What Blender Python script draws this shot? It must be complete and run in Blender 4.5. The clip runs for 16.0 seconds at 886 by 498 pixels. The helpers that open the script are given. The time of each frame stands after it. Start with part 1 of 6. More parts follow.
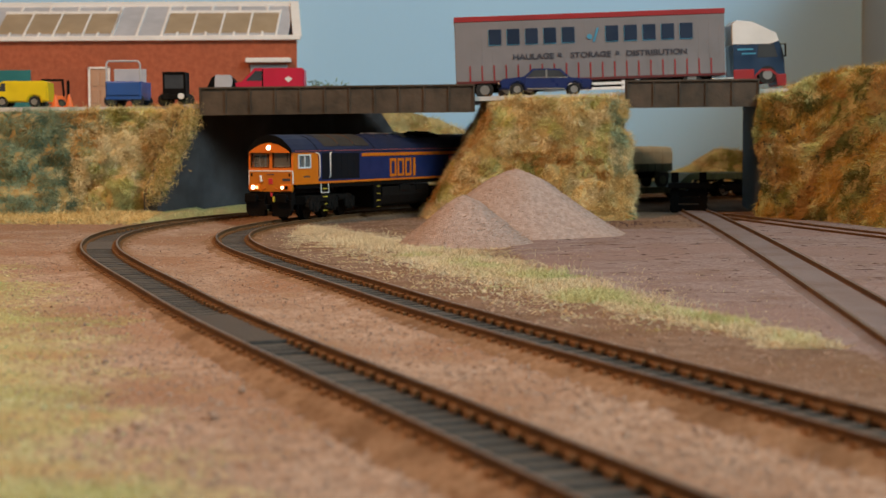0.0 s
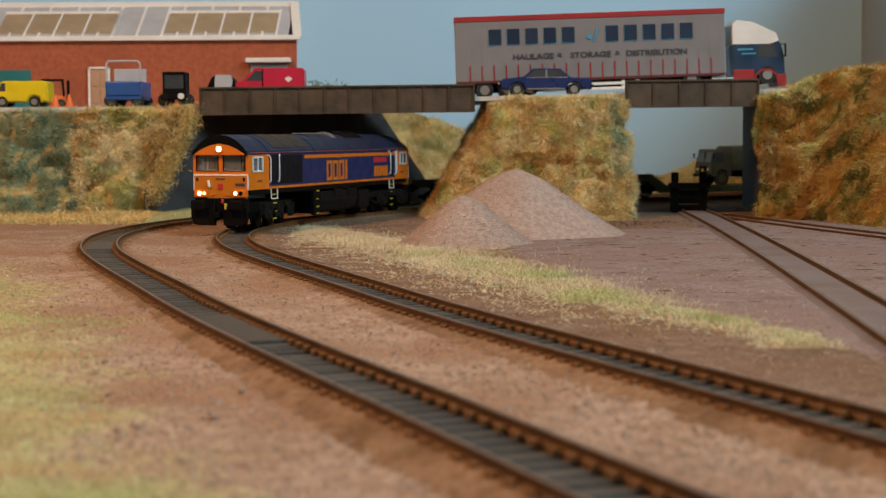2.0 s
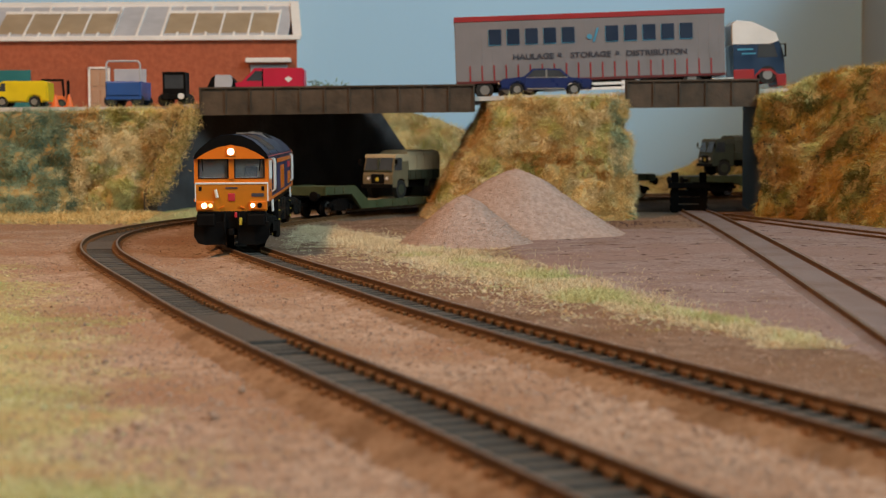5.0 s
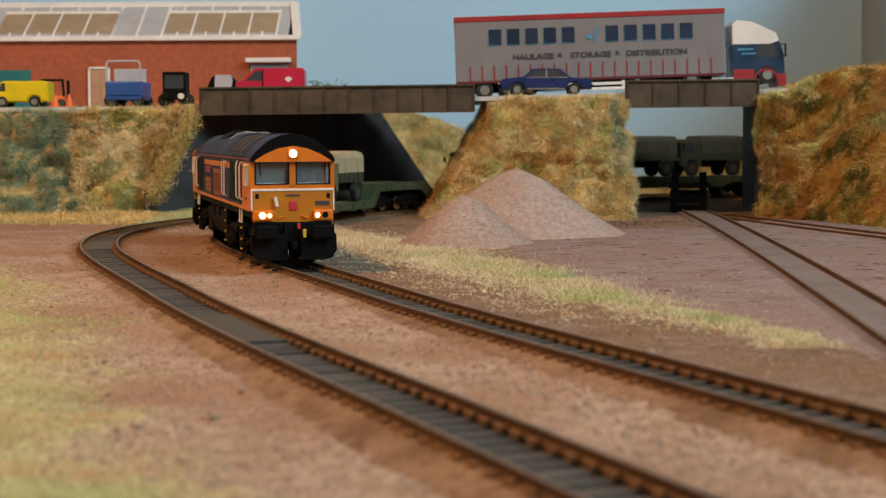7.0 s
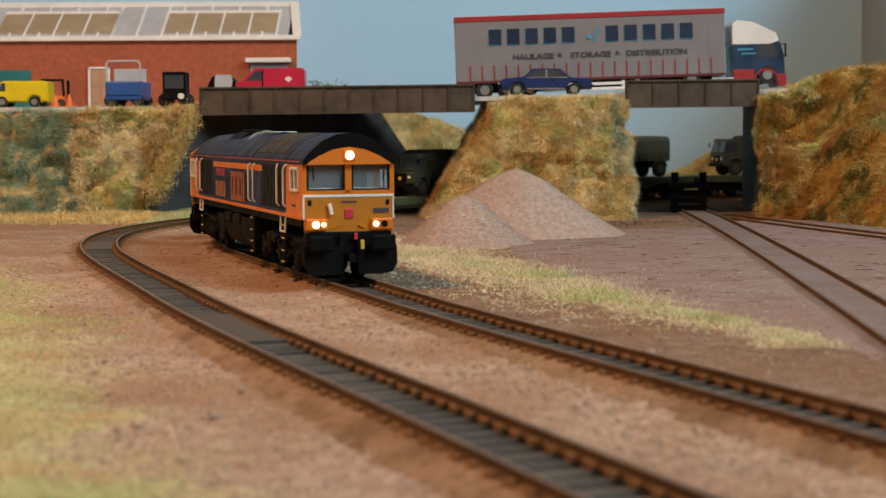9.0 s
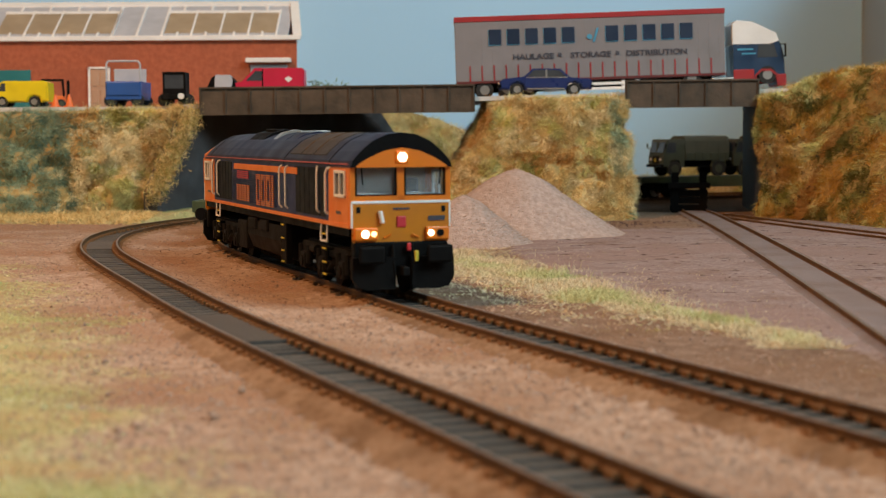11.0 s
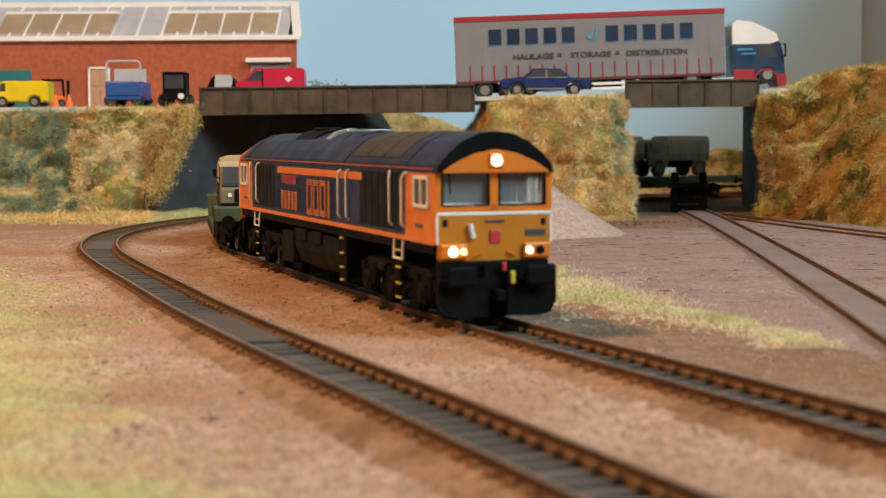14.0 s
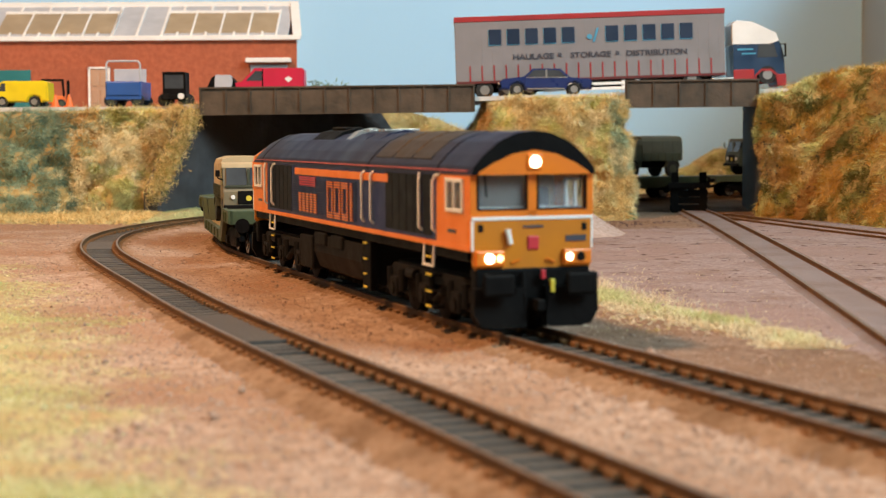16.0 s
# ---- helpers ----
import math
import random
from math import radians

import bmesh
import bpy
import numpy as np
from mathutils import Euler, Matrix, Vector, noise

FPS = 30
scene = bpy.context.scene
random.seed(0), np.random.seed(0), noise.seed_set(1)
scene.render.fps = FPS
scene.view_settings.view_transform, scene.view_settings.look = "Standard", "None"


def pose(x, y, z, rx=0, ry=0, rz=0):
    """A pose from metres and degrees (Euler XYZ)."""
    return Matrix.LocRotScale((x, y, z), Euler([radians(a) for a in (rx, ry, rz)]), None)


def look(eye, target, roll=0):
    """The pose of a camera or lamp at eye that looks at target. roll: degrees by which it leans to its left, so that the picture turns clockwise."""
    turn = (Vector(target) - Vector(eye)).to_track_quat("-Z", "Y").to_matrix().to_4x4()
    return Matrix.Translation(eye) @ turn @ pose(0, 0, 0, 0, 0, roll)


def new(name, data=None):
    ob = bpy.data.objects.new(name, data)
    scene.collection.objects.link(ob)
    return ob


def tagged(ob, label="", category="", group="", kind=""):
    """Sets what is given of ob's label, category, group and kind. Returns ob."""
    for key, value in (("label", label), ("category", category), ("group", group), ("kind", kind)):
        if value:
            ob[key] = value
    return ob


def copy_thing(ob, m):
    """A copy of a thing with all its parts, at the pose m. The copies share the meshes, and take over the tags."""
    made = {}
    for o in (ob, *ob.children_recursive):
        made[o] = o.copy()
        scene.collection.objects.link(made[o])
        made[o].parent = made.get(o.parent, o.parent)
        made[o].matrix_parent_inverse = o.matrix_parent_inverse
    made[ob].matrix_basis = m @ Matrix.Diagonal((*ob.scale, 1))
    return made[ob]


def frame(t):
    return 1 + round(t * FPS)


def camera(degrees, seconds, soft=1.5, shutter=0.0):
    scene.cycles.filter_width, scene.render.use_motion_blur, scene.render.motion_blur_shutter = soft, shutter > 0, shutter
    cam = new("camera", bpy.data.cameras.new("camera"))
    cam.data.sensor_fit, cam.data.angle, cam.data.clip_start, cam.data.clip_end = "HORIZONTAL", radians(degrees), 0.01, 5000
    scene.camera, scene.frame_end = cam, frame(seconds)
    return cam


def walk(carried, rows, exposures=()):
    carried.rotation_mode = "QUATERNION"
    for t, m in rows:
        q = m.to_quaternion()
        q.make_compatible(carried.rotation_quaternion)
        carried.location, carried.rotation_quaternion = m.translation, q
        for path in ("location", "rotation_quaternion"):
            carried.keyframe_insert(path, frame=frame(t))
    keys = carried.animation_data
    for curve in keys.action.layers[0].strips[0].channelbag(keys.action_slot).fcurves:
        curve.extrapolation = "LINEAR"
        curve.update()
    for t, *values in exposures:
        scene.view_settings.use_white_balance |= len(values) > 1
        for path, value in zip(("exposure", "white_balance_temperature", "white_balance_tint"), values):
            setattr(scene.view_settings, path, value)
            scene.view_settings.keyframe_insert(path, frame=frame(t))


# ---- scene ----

# A model railway, built at its true size: numbers below are millimetres, M turns them into metres.
M = 0.001

# ---- camera ----
cam = camera(30.26, 16.0, soft=1.2)
cam.data.dof.use_dof = True
cam.data.dof.focus_distance = 0.76
cam.data.dof.aperture_fstop = 31.0
EYE = pose(0, 0, 52.4 * M, 90 - 3.96, 0, 0) @ pose(0, 0, 0, 0, 0, -0.32)
walk(cam, [(0, EYE), (16, EYE)], exposures=[(0, -0.03), (4, -0.08), (7, 0.01), (9, 0.05), (12.5, 0.25), (14.5, 0.49), (16, 0.69)])

# ---- light: a cool window to the east, a warm lamp to the west ----
world = bpy.data.worlds.new("world")
scene.world = world
world.use_nodes = True
wn = world.node_tree.nodes
sky = wn.new("ShaderNodeTexSky")
sky.sky_type, sky.sun_disc, sky.sun_elevation, sky.sun_rotation = "NISHITA", False, radians(35), radians(90)
world.node_tree.links.new(sky.outputs[0], wn["Background"].inputs[0])
wn["Background"].inputs[1].default_value = 0.08


def area(name, eye, target, size, size_y, watts, colour):
    data = bpy.data.lights.new(name, "AREA")
    data.shape, data.size, data.size_y, data.energy, data.color = "RECTANGLE", size, size_y, watts, colour
    ob = new(name, data)
    ob.matrix_world = look(eye, target)
    return ob


area("window_light", (1.35, -0.25, 1.35), (0.0, 0.75, 0.0), 1.0, 0.9, 35, (0.74, 0.96, 1.0))
area("lamp_light", (-0.55, 0.35, 0.98), (0.0, 0.75, 0.0), 0.12, 0.12, 10.3, (1.0, 0.525, 0.235))

# ---- materials ----
MATS = {}


def mat(name, c1, c2=None, scale=200.0, rough=0.7, bump=0.0, bscale=600.0, metal=0.0, big=30.0, wear=0.35, island=0.0, objrand=0.0, coat=0.0, c3=None, spec=0.5):
    """Two-scale noise colour between c1 and c2 with fine relief."""
    if name in MATS:
        return MATS[name]
    m = bpy.data.materials.new(name)
    m.use_nodes = True
    nt = m.node_tree
    n, ln = nt.nodes, nt.links
    b = n["Principled BSDF"]
    c2 = c2 or tuple(v * 0.75 for v in c1)
    tc = n.new("ShaderNodeTexCoord")

    def noise_tex(s, detail=4.0):
        t = n.new("ShaderNodeTexNoise")
        t.inputs["Scale"].default_value = s
        t.inputs["Detail"].default_value = detail
        ln.new(tc.outputs["Object"], t.inputs["Vector"])
        return t
    fine, coarse = noise_tex(scale), noise_tex(big, 3.0)
    ramp = n.new("ShaderNodeValToRGB")
    ramp.color_ramp.elements[0].position, ramp.color_ramp.elements[1].position = 0.32, 0.68
    ramp.color_ramp.elements[0].color, ramp.color_ramp.elements[1].color = (*c1, 1), (*c2, 1)
    ln.new(fine.outputs[0], ramp.inputs[0])
    out = ramp.outputs[0]

    def mix(a, bcol, fac):
        x = n.new("ShaderNodeMix")
        x.data_type = "RGBA"
        ln.new(a, x.inputs[6])
        if isinstance(bcol, tuple):
            x.inputs[7].default_value = (*bcol, 1)
        else:
            ln.new(bcol, x.inputs[7])
        if isinstance(fac, float):
            x.inputs[0].default_value = fac
        else:
            ln.new(fac, x.inputs[0])
        return x.outputs[2]

    def mapr(sock, a, bb, c, d):
        r = n.new("ShaderNodeMapRange")
        for i, v in zip((1, 2, 3, 4), (a, bb, c, d)):
            r.inputs[i].default_value = v
        ln.new(sock, r.inputs[0])
        return r.outputs[0]
    out = mix(out, c3 or tuple(v * 0.6 for v in c2), mapr(coarse.outputs[0], 0.44, 0.66, 0.0, wear))
    if island or objrand:
        if island:
            g = n.new("ShaderNodeNewGeometry")
            rnd = g.outputs["Random Per Island"]
        else:
            g = n.new("ShaderNodeObjectInfo")
            rnd = g.outputs["Random"]
        hsv = n.new("ShaderNodeHueSaturation")
        ln.new(out, hsv.inputs["Color"])
        k = island or objrand
        ln.new(mapr(rnd, 0, 1, 1 - k, 1 + k), hsv.inputs["Value"])
        out = hsv.outputs[0]
    ln.new(out, b.inputs["Base Color"])
    b.inputs["Metallic"].default_value = metal
    b.inputs["Specular IOR Level"].default_value = spec
    ln.new(mapr(fine.outputs[0], 0.3, 0.7, max(0.02, rough - 0.08), min(1.0, rough + 0.08)), b.inputs["Roughness"])
    if coat:
        b.inputs["Coat Weight"].default_value = coat
    if bump:
        bt = noise_tex(bscale, 6.0)
        bn = n.new("ShaderNodeBump")
        bn.inputs["Strength"].default_value = bump
        bn.inputs["Distance"].default_value = 0.001
        ln.new(bt.outputs[0], bn.inputs["Height"])
        ln.new(bn.outputs[0], b.inputs["Normal"])
    MATS[name] = m
    return m


def glow(name, colour, strength):
    m = bpy.data.materials.new(name)
    m.use_nodes = True
    b = m.node_tree.nodes["Principled BSDF"]
    b.inputs["Base Color"].default_value = (*colour, 1)
    b.inputs["Emission Color"].default_value = (*colour, 1)
    b.inputs["Emission Strength"].default_value = strength
    return m


def glassy(name, colour, rough=0.05):
    m = bpy.data.materials.new(name)
    m.use_nodes = True
    b = m.node_tree.nodes["Principled BSDF"]
    b.inputs["Base Color"].default_value = (*colour, 1)
    b.inputs["Roughness"].default_value = rough
    b.inputs["Transmission Weight"].default_value = 0.9
    b.inputs["IOR"].default_value = 1.1
    return m


STONE = mat("ballast_stone", (0.30, 0.195, 0.145), (0.46, 0.34, 0.27), 300, 0.95, island=0.25, big=20, wear=0.4, spec=0.1)
CRACK = mat("crack", (0.085, 0.048, 0.04), (0.14, 0.078, 0.064), 300, 0.95)
GREYINFILL = mat("concrete_infill", (0.175, 0.13, 0.125), (0.25, 0.20, 0.195), 220, 0.55, 0.5, 500, big=30, wear=0.9, c3=(0.17, 0.115, 0.10))
RAILSIDE = mat("rusty_rail", (0.10, 0.045, 0.014), (0.18, 0.085, 0.026), 700, 0.8, 0.5, 900, big=60, wear=0.5, c3=(0.055, 0.028, 0.014))
RAILTOP = mat("rail_head", (0.20, 0.14, 0.10), (0.30, 0.23, 0.18), 500, 0.42, metal=0.6, big=50)
SLEEPER = mat("sleeper", (0.058, 0.049, 0.043), (0.105, 0.088, 0.074), 500, 0.7, 0.4, 900, objrand=0.3, big=70, wear=0.3)
CHAIR = mat("rail_chair", (0.15, 0.066, 0.02), (0.24, 0.112, 0.036), 700, 0.85, 0.4, 900)


def ground_material():
    """Ballast, turf, hardstanding, earth and rust-stained ballast, blended by the cover attributes of the sheet."""
    m = bpy.data.materials.new("ground_cover")
    m.use_nodes = True
    n, ln = m.node_tree.nodes, m.node_tree.links
    b = n["Principled BSDF"]
    tc = n.new("ShaderNodeTexCoord")

    def tex(scale, detail):
        t = n.new("ShaderNodeTexNoise")
        t.inputs["Scale"].default_value, t.inputs["Detail"].default_value = scale, detail
        ln.new(tc.outputs["Object"], t.inputs["Vector"])
        return t.outputs[0]

    def rng_(sock, a, bb, c, d):
        r = n.new("ShaderNodeMapRange")
        for i, v in zip((1, 2, 3, 4), (a, bb, c, d)):
            r.inputs[i].default_value = v
        ln.new(sock, r.inputs[0])
        return r.outputs[0]

    def mixed(a, bcol, fac):
        x = n.new("ShaderNodeMix")
        x.data_type = "RGBA"
        for k, v in ((6, a), (7, bcol)):
            if isinstance(v, tuple):
                x.inputs[k].default_value = (*v, 1)
            else:
                ln.new(v, x.inputs[k])
        ln.new(fac, x.inputs[0])
        return x.outputs[2]

    def sum_(a, bb, op="ADD"):
        x = n.new("ShaderNodeMath")
        x.operation = op
        ln.new(a, x.inputs[0])
        ln.new(bb, x.inputs[1])
        return x.outputs[0]
    grit, grain, patch, drift = tex(900, 3), tex(330, 4), tex(42, 4), tex(11, 4)

    def cover(c1, c2, c3, c4):
        """Grain from c1 to c2, patches of c3, broad drifts of c4."""
        out = mixed(c1, c2, rng_(grain, 0.33, 0.67, 0, 1))
        out = mixed(out, c3, rng_(patch, 0.47, 0.66, 0, 0.75))
        return mixed(out, c4, rng_(drift, 0.46, 0.60, 0, 0.85))
    col = cover((0.335, 0.225, 0.165), (0.50, 0.365, 0.285), (0.32, 0.20, 0.135), (0.33, 0.19, 0.12))
    edge = rng_(sum_(patch, grain, "MULTIPLY"), 0.12, 0.40, -0.32, 0.32)
    for name, colours, a, bb in (
            ("earth", ((0.195, 0.122, 0.087), (0.30, 0.21, 0.158), (0.155, 0.09, 0.058), (0.235, 0.14, 0.09)), 0.3, 0.7),
            ("pad", ((0.25, 0.182, 0.172), (0.345, 0.27, 0.26), (0.215, 0.142, 0.126), (0.29, 0.20, 0.182)), 0.35, 0.65),
            ("rust", ((0.23, 0.125, 0.062), (0.36, 0.215, 0.125), (0.13, 0.068, 0.035), (0.28, 0.15, 0.075)), 0.3, 0.8),
            ("turf", ((0.37, 0.35, 0.15), (0.55, 0.50, 0.26), (0.42, 0.27, 0.145), (0.31, 0.34, 0.14)), 0.2, 0.8)):
        at_ = n.new("ShaderNodeAttribute")
        at_.attribute_name = name
        col = mixed(col, cover(*colours), rng_(sum_(at_.outputs["Fac"], edge), a, bb, 0, 1))
    hsv = n.new("ShaderNodeHueSaturation")
    ln.new(col, hsv.inputs["Color"])
    ln.new(rng_(grit, 0.3, 0.7, 0.78, 1.2), hsv.inputs["Value"])
    ln.new(hsv.outputs[0], b.inputs["Base Color"])
    b.inputs["Roughness"].default_value = 0.95
    b.inputs["Specular IOR Level"].default_value = 0.1
    bn = n.new("ShaderNodeBump")
    bn.inputs["Strength"].default_value, bn.inputs["Distance"].default_value = 0.9, 0.0011
    ln.new(sum_(grit, grain), bn.inputs["Height"])
    ln.new(bn.outputs[0], b.inputs["Normal"])
    return m


GROUND = ground_material()
SHOULDER = mat("rust_stained_ballast", (0.22, 0.125, 0.068), (0.37, 0.235, 0.15), 420, 0.95, 0.9, 900, big=45, wear=0.7, c3=(0.15, 0.08, 0.04), spec=0.1)
BED = mat("track_bed", (0.05, 0.04, 0.031), (0.09, 0.07, 0.053), 400, 0.9, 0.7, 800, big=30, wear=0.6, c3=(0.12, 0.085, 0.06))
GRASS = mat("grass_blade", (0.58, 0.55, 0.27), (0.76, 0.71, 0.44), 40, 0.9, island=0.12, big=18, wear=0.8, c3=(0.46, 0.52, 0.22), spec=0.08)
PALEGRASS = mat("pale_grass_blade", (0.70, 0.59, 0.38), (0.86, 0.77, 0.56), 40, 0.9, island=0.12, big=20, wear=0.6, c3=(0.60, 0.45, 0.27), spec=0.08)


def fibre(name, c, c2):
    return mat(name, c, c2, 90, 0.9, island=0.16, big=34, wear=0.5, spec=0.08)


STRAW = fibre("straw_fibre", (0.66, 0.44, 0.16), (0.84, 0.64, 0.31))
PALESTRAW = fibre("pale_straw_fibre", (0.80, 0.64, 0.34), (0.92, 0.79, 0.50))
RUSSET = fibre("russet_fibre", (0.44, 0.21, 0.055), (0.62, 0.35, 0.12))
OLIVEFIB = fibre("olive_fibre", (0.27, 0.25, 0.055), (0.44, 0.40, 0.13))
YELLOWFIB = fibre("yellow_green_fibre", (0.60, 0.54, 0.17), (0.76, 0.70, 0.32))
# amber stands for warm lamp light put into the fibre colour
WARMLITFIB = fibre("warm_lit_fibre", (0.48, 0.25, 0.045), (0.66, 0.40, 0.10))
DARKOLIVE = fibre("dark_olive_fibre", (0.125, 0.11, 0.025), (0.22, 0.185, 0.05))
GREYGREEN = fibre("grey_green_fibre", (0.26, 0.34, 0.23), (0.42, 0.48, 0.31))
BLUEGREEN = fibre("blue_green_fibre", (0.13, 0.20, 0.14), (0.24, 0.32, 0.22))
FLECK = mat("dark_leaf_fleck", (0.035, 0.022, 0.01), (0.07, 0.045, 0.018), 200, 0.9)
BANK = mat("bank_earth", (0.36, 0.21, 0.075), (0.62, 0.48, 0.22), 60, 0.95, 0.9, 300, big=26, wear=0.8, c3=(0.14, 0.13, 0.05), spec=0.1)
# near-black base colour for the walls under the spans
DARKPIER = mat("dark_abutment", (0.030, 0.028, 0.027), (0.05, 0.045, 0.042), 60, 0.85, 0.4, 300, big=20)
GRAVEL = mat("pale_gravel", (0.36, 0.265, 0.23), (0.50, 0.385, 0.345), 380, 0.95, 0.9, 1100, big=25, wear=0.4, c3=(0.36, 0.24, 0.18), spec=0.1)
GIRDER = mat("girder_paint", (0.040, 0.028, 0.018), (0.075, 0.052, 0.033), 130, 0.6, 0.3, 400, big=40, wear=0.6, c3=(0.11, 0.075, 0.05))
CONCRETE = mat("abutment_concrete", (0.045, 0.046, 0.051), (0.085, 0.086, 0.094), 45, 0.9, 0.5, 300, big=16, wear=0.8, c3=(0.05, 0.042, 0.036), spec=0.15)
ROAD = mat("road_surface", (0.50, 0.49, 0.48), (0.60, 0.59, 0.58), 150, 0.85, 0.3, 400, big=20)
SKYPAINT = mat("backdrop_paint", (0.47, 0.74, 0.99), (0.51, 0.77, 1.0), 6, 0.8, 0.15, 120, big=3.0, wear=0.6, c3=(0.40, 0.66, 0.93), spec=0.2)
# grey board paint, with the shading of the right end mixed into its colour
SKYSHADED = mat("backdrop_paint_grey_shaded", (0.33, 0.37, 0.38), (0.36, 0.405, 0.415), 6, 0.8, 0.15, 120, big=3.0, spec=0.2)
BRICK = mat("brick_red", (0.36, 0.09, 0.04), (0.46, 0.13, 0.064), 260, 0.85, 0.4, 500, big=25, wear=0.4)
WHITE = mat("white_plastic", (0.86, 0.84, 0.83), (0.79, 0.77, 0.76), 90, 0.5, 0.1, 300, big=30, wear=0.2)
PANEL = mat("panel_grey", (0.42, 0.43, 0.48), (0.50, 0.51, 0.56), 90, 0.6, big=30, wear=0.3)
KRAFT = mat("window_backing", (0.33, 0.25, 0.16), (0.40, 0.31, 0.21), 80, 0.8, big=30)
ORANGE = mat("loco_orange", (0.80, 0.20, 0.008), (0.74, 0.175, 0.006), 120, 0.42, big=30, wear=0.15, coat=0.15)
AMBER = mat("loco_amber", (0.60, 0.20, 0.007), (0.54, 0.175, 0.006), 120, 0.45, big=30, wear=0.2)
NAVY = mat("loco_blue", (0.016, 0.031, 0.125), (0.014, 0.027, 0.11), 120, 0.45, big=30, wear=0.2, spec=0.25)
ROOFN = mat("loco_roof", (0.014, 0.020, 0.058), (0.018, 0.025, 0.062), 90, 0.5, big=22, wear=0.4, c3=(0.03, 0.03, 0.04), spec=0.3)
ROOFBROWN = mat("roof_grille", (0.028, 0.022, 0.018), (0.045, 0.034, 0.026), 200, 0.6, big=40)
BLACK = mat("matt_black", (0.004, 0.004, 0.0045), (0.007, 0.0065, 0.0065), 150, 0.6, 0.2, 400, big=30, wear=0.4, c3=(0.011, 0.009, 0.008), spec=0.07)
GRILLE = mat("grille_black", (0.007, 0.009, 0.014), (0.011, 0.013, 0.018), 150, 0.55, big=40, spec=0.12)
TANK = mat("tank_grey", (0.009, 0.008, 0.0075), (0.013, 0.0115, 0.0105), 150, 0.65, 0.2, 400, big=30, spec=0.1)
RED = mat("plate_red", (0.62, 0.035, 0.05), (0.55, 0.03, 0.045), 120, 0.45)
PINK = mat("line_red", (0.62, 0.16, 0.16), (0.55, 0.13, 0.13), 120, 0.5)
YELLOW = mat("step_yellow", (0.75, 0.60, 0.06), (0.65, 0.5, 0.05), 120, 0.5)
STEEL = mat("bright_steel", (0.55, 0.53, 0.50), (0.45, 0.43, 0.41), 150, 0.35, metal=0.8)
DKGLASS = mat("dark_glazing", (0.045, 0.05, 0.058), (0.07, 0.078, 0.088), 60, 0.12, big=30, wear=0.3)
GLAZE = glassy("clear_glazing", (0.75, 0.78, 0.8))
CABIN = mat("cab_lining", (0.44, 0.42, 0.39), (0.50, 0.48, 0.45), 90, 0.8)
OLIVE = mat("olive_drab", (0.036, 0.043, 0.026), (0.055, 0.064, 0.038), 150, 0.6, 0.1, 300, big=40, wear=0.3)
WAGON = mat("wagon_green", (0.040, 0.062, 0.026), (0.065, 0.09, 0.04), 150, 0.6, 0.15, 300, big=40, wear=0.4, c3=(0.07, 0.062, 0.04))
DECK = mat("wagon_deck", (0.30, 0.22, 0.11), (0.38, 0.29, 0.16), 120, 0.8, 0.3, 400, big=40)
CANVAS = mat("canvas_tilt", (0.42, 0.33, 0.20), (0.50, 0.40, 0.25), 90, 0.9, 0.3, 200, big=40)
CANVASDK = mat("canvas_tilt_dark", (0.055, 0.06, 0.044), (0.075, 0.08, 0.058), 90, 0.9, 0.3, 200, big=40)
SANDPAINT = mat("sand_paint", (0.16, 0.13, 0.075), (0.21, 0.17, 0.10), 150, 0.6, 0.1, 300, big=40, wear=0.4)
TYRE = mat("tyre", (0.012, 0.012, 0.012), (0.02, 0.02, 0.02), 150, 0.8)
NAVYTEXT = mat("livery_navy", (0.005, 0.018, 0.05), (0.007, 0.022, 0.06), 90, 0.5)
CYANTEXT = mat("livery_cyan", (0.06, 0.28, 0.45), (0.08, 0.32, 0.5), 90, 0.5)
GREYTEXT = mat("livery_charcoal", (0.05, 0.05, 0.07), (0.07, 0.07, 0.09), 90, 0.5)
# grey curtain whose base colour is lowered to stand for dim light
CURTAIN = mat("curtain_side", (0.20, 0.19, 0.20), (0.23, 0.215, 0.23), 60, 0.55, 0.15, 60, big=20, wear=0.2)
LRED = mat("lorry_red", (0.36, 0.025, 0.028), (0.31, 0.022, 0.025), 90, 0.45)
LBLUE = mat("lorry_blue", (0.013, 0.036, 0.085), (0.02, 0.05, 0.11), 90, 0.4)
CARBLUE = mat("car_blue", (0.012, 0.025, 0.12), (0.016, 0.03, 0.13), 90, 0.3, coat=0.3)
VANYEL = mat("van_yellow", (0.80, 0.62, 0.01), (0.72, 0.55, 0.01), 90, 0.4, coat=0.2)
VANRED = mat("van_red", (0.55, 0.015, 0.055), (0.5, 0.013, 0.05), 90, 0.4, coat=0.2)
TRUCKBLUE = mat("truck_blue", (0.02, 0.09, 0.34), (0.025, 0.1, 0.36), 90, 0.45)
TEAL = mat("teal_door", (0.015, 0.16, 0.17), (0.02, 0.18, 0.19), 90, 0.5)
CONE = mat("cone_orange", (0.85, 0.18, 0.03), (0.8, 0.16, 0.03), 90, 0.5)
PLASTER = mat("room_plaster", (0.34, 0.34, 0.34), (0.31, 0.31, 0.31), 30, 0.9, 0.2, 100, big=2.0)
PLY = mat("plywood", (0.40, 0.28, 0.16), (0.48, 0.35, 0.21), 60, 0.7, 0.2, 200, big=8.0)
LAMPW = glow("headlight_glow", (1.0, 0.84, 0.58), 4.5)
LAMPD = glow("marker_glow", (1.0, 0.70, 0.30), 2.2)


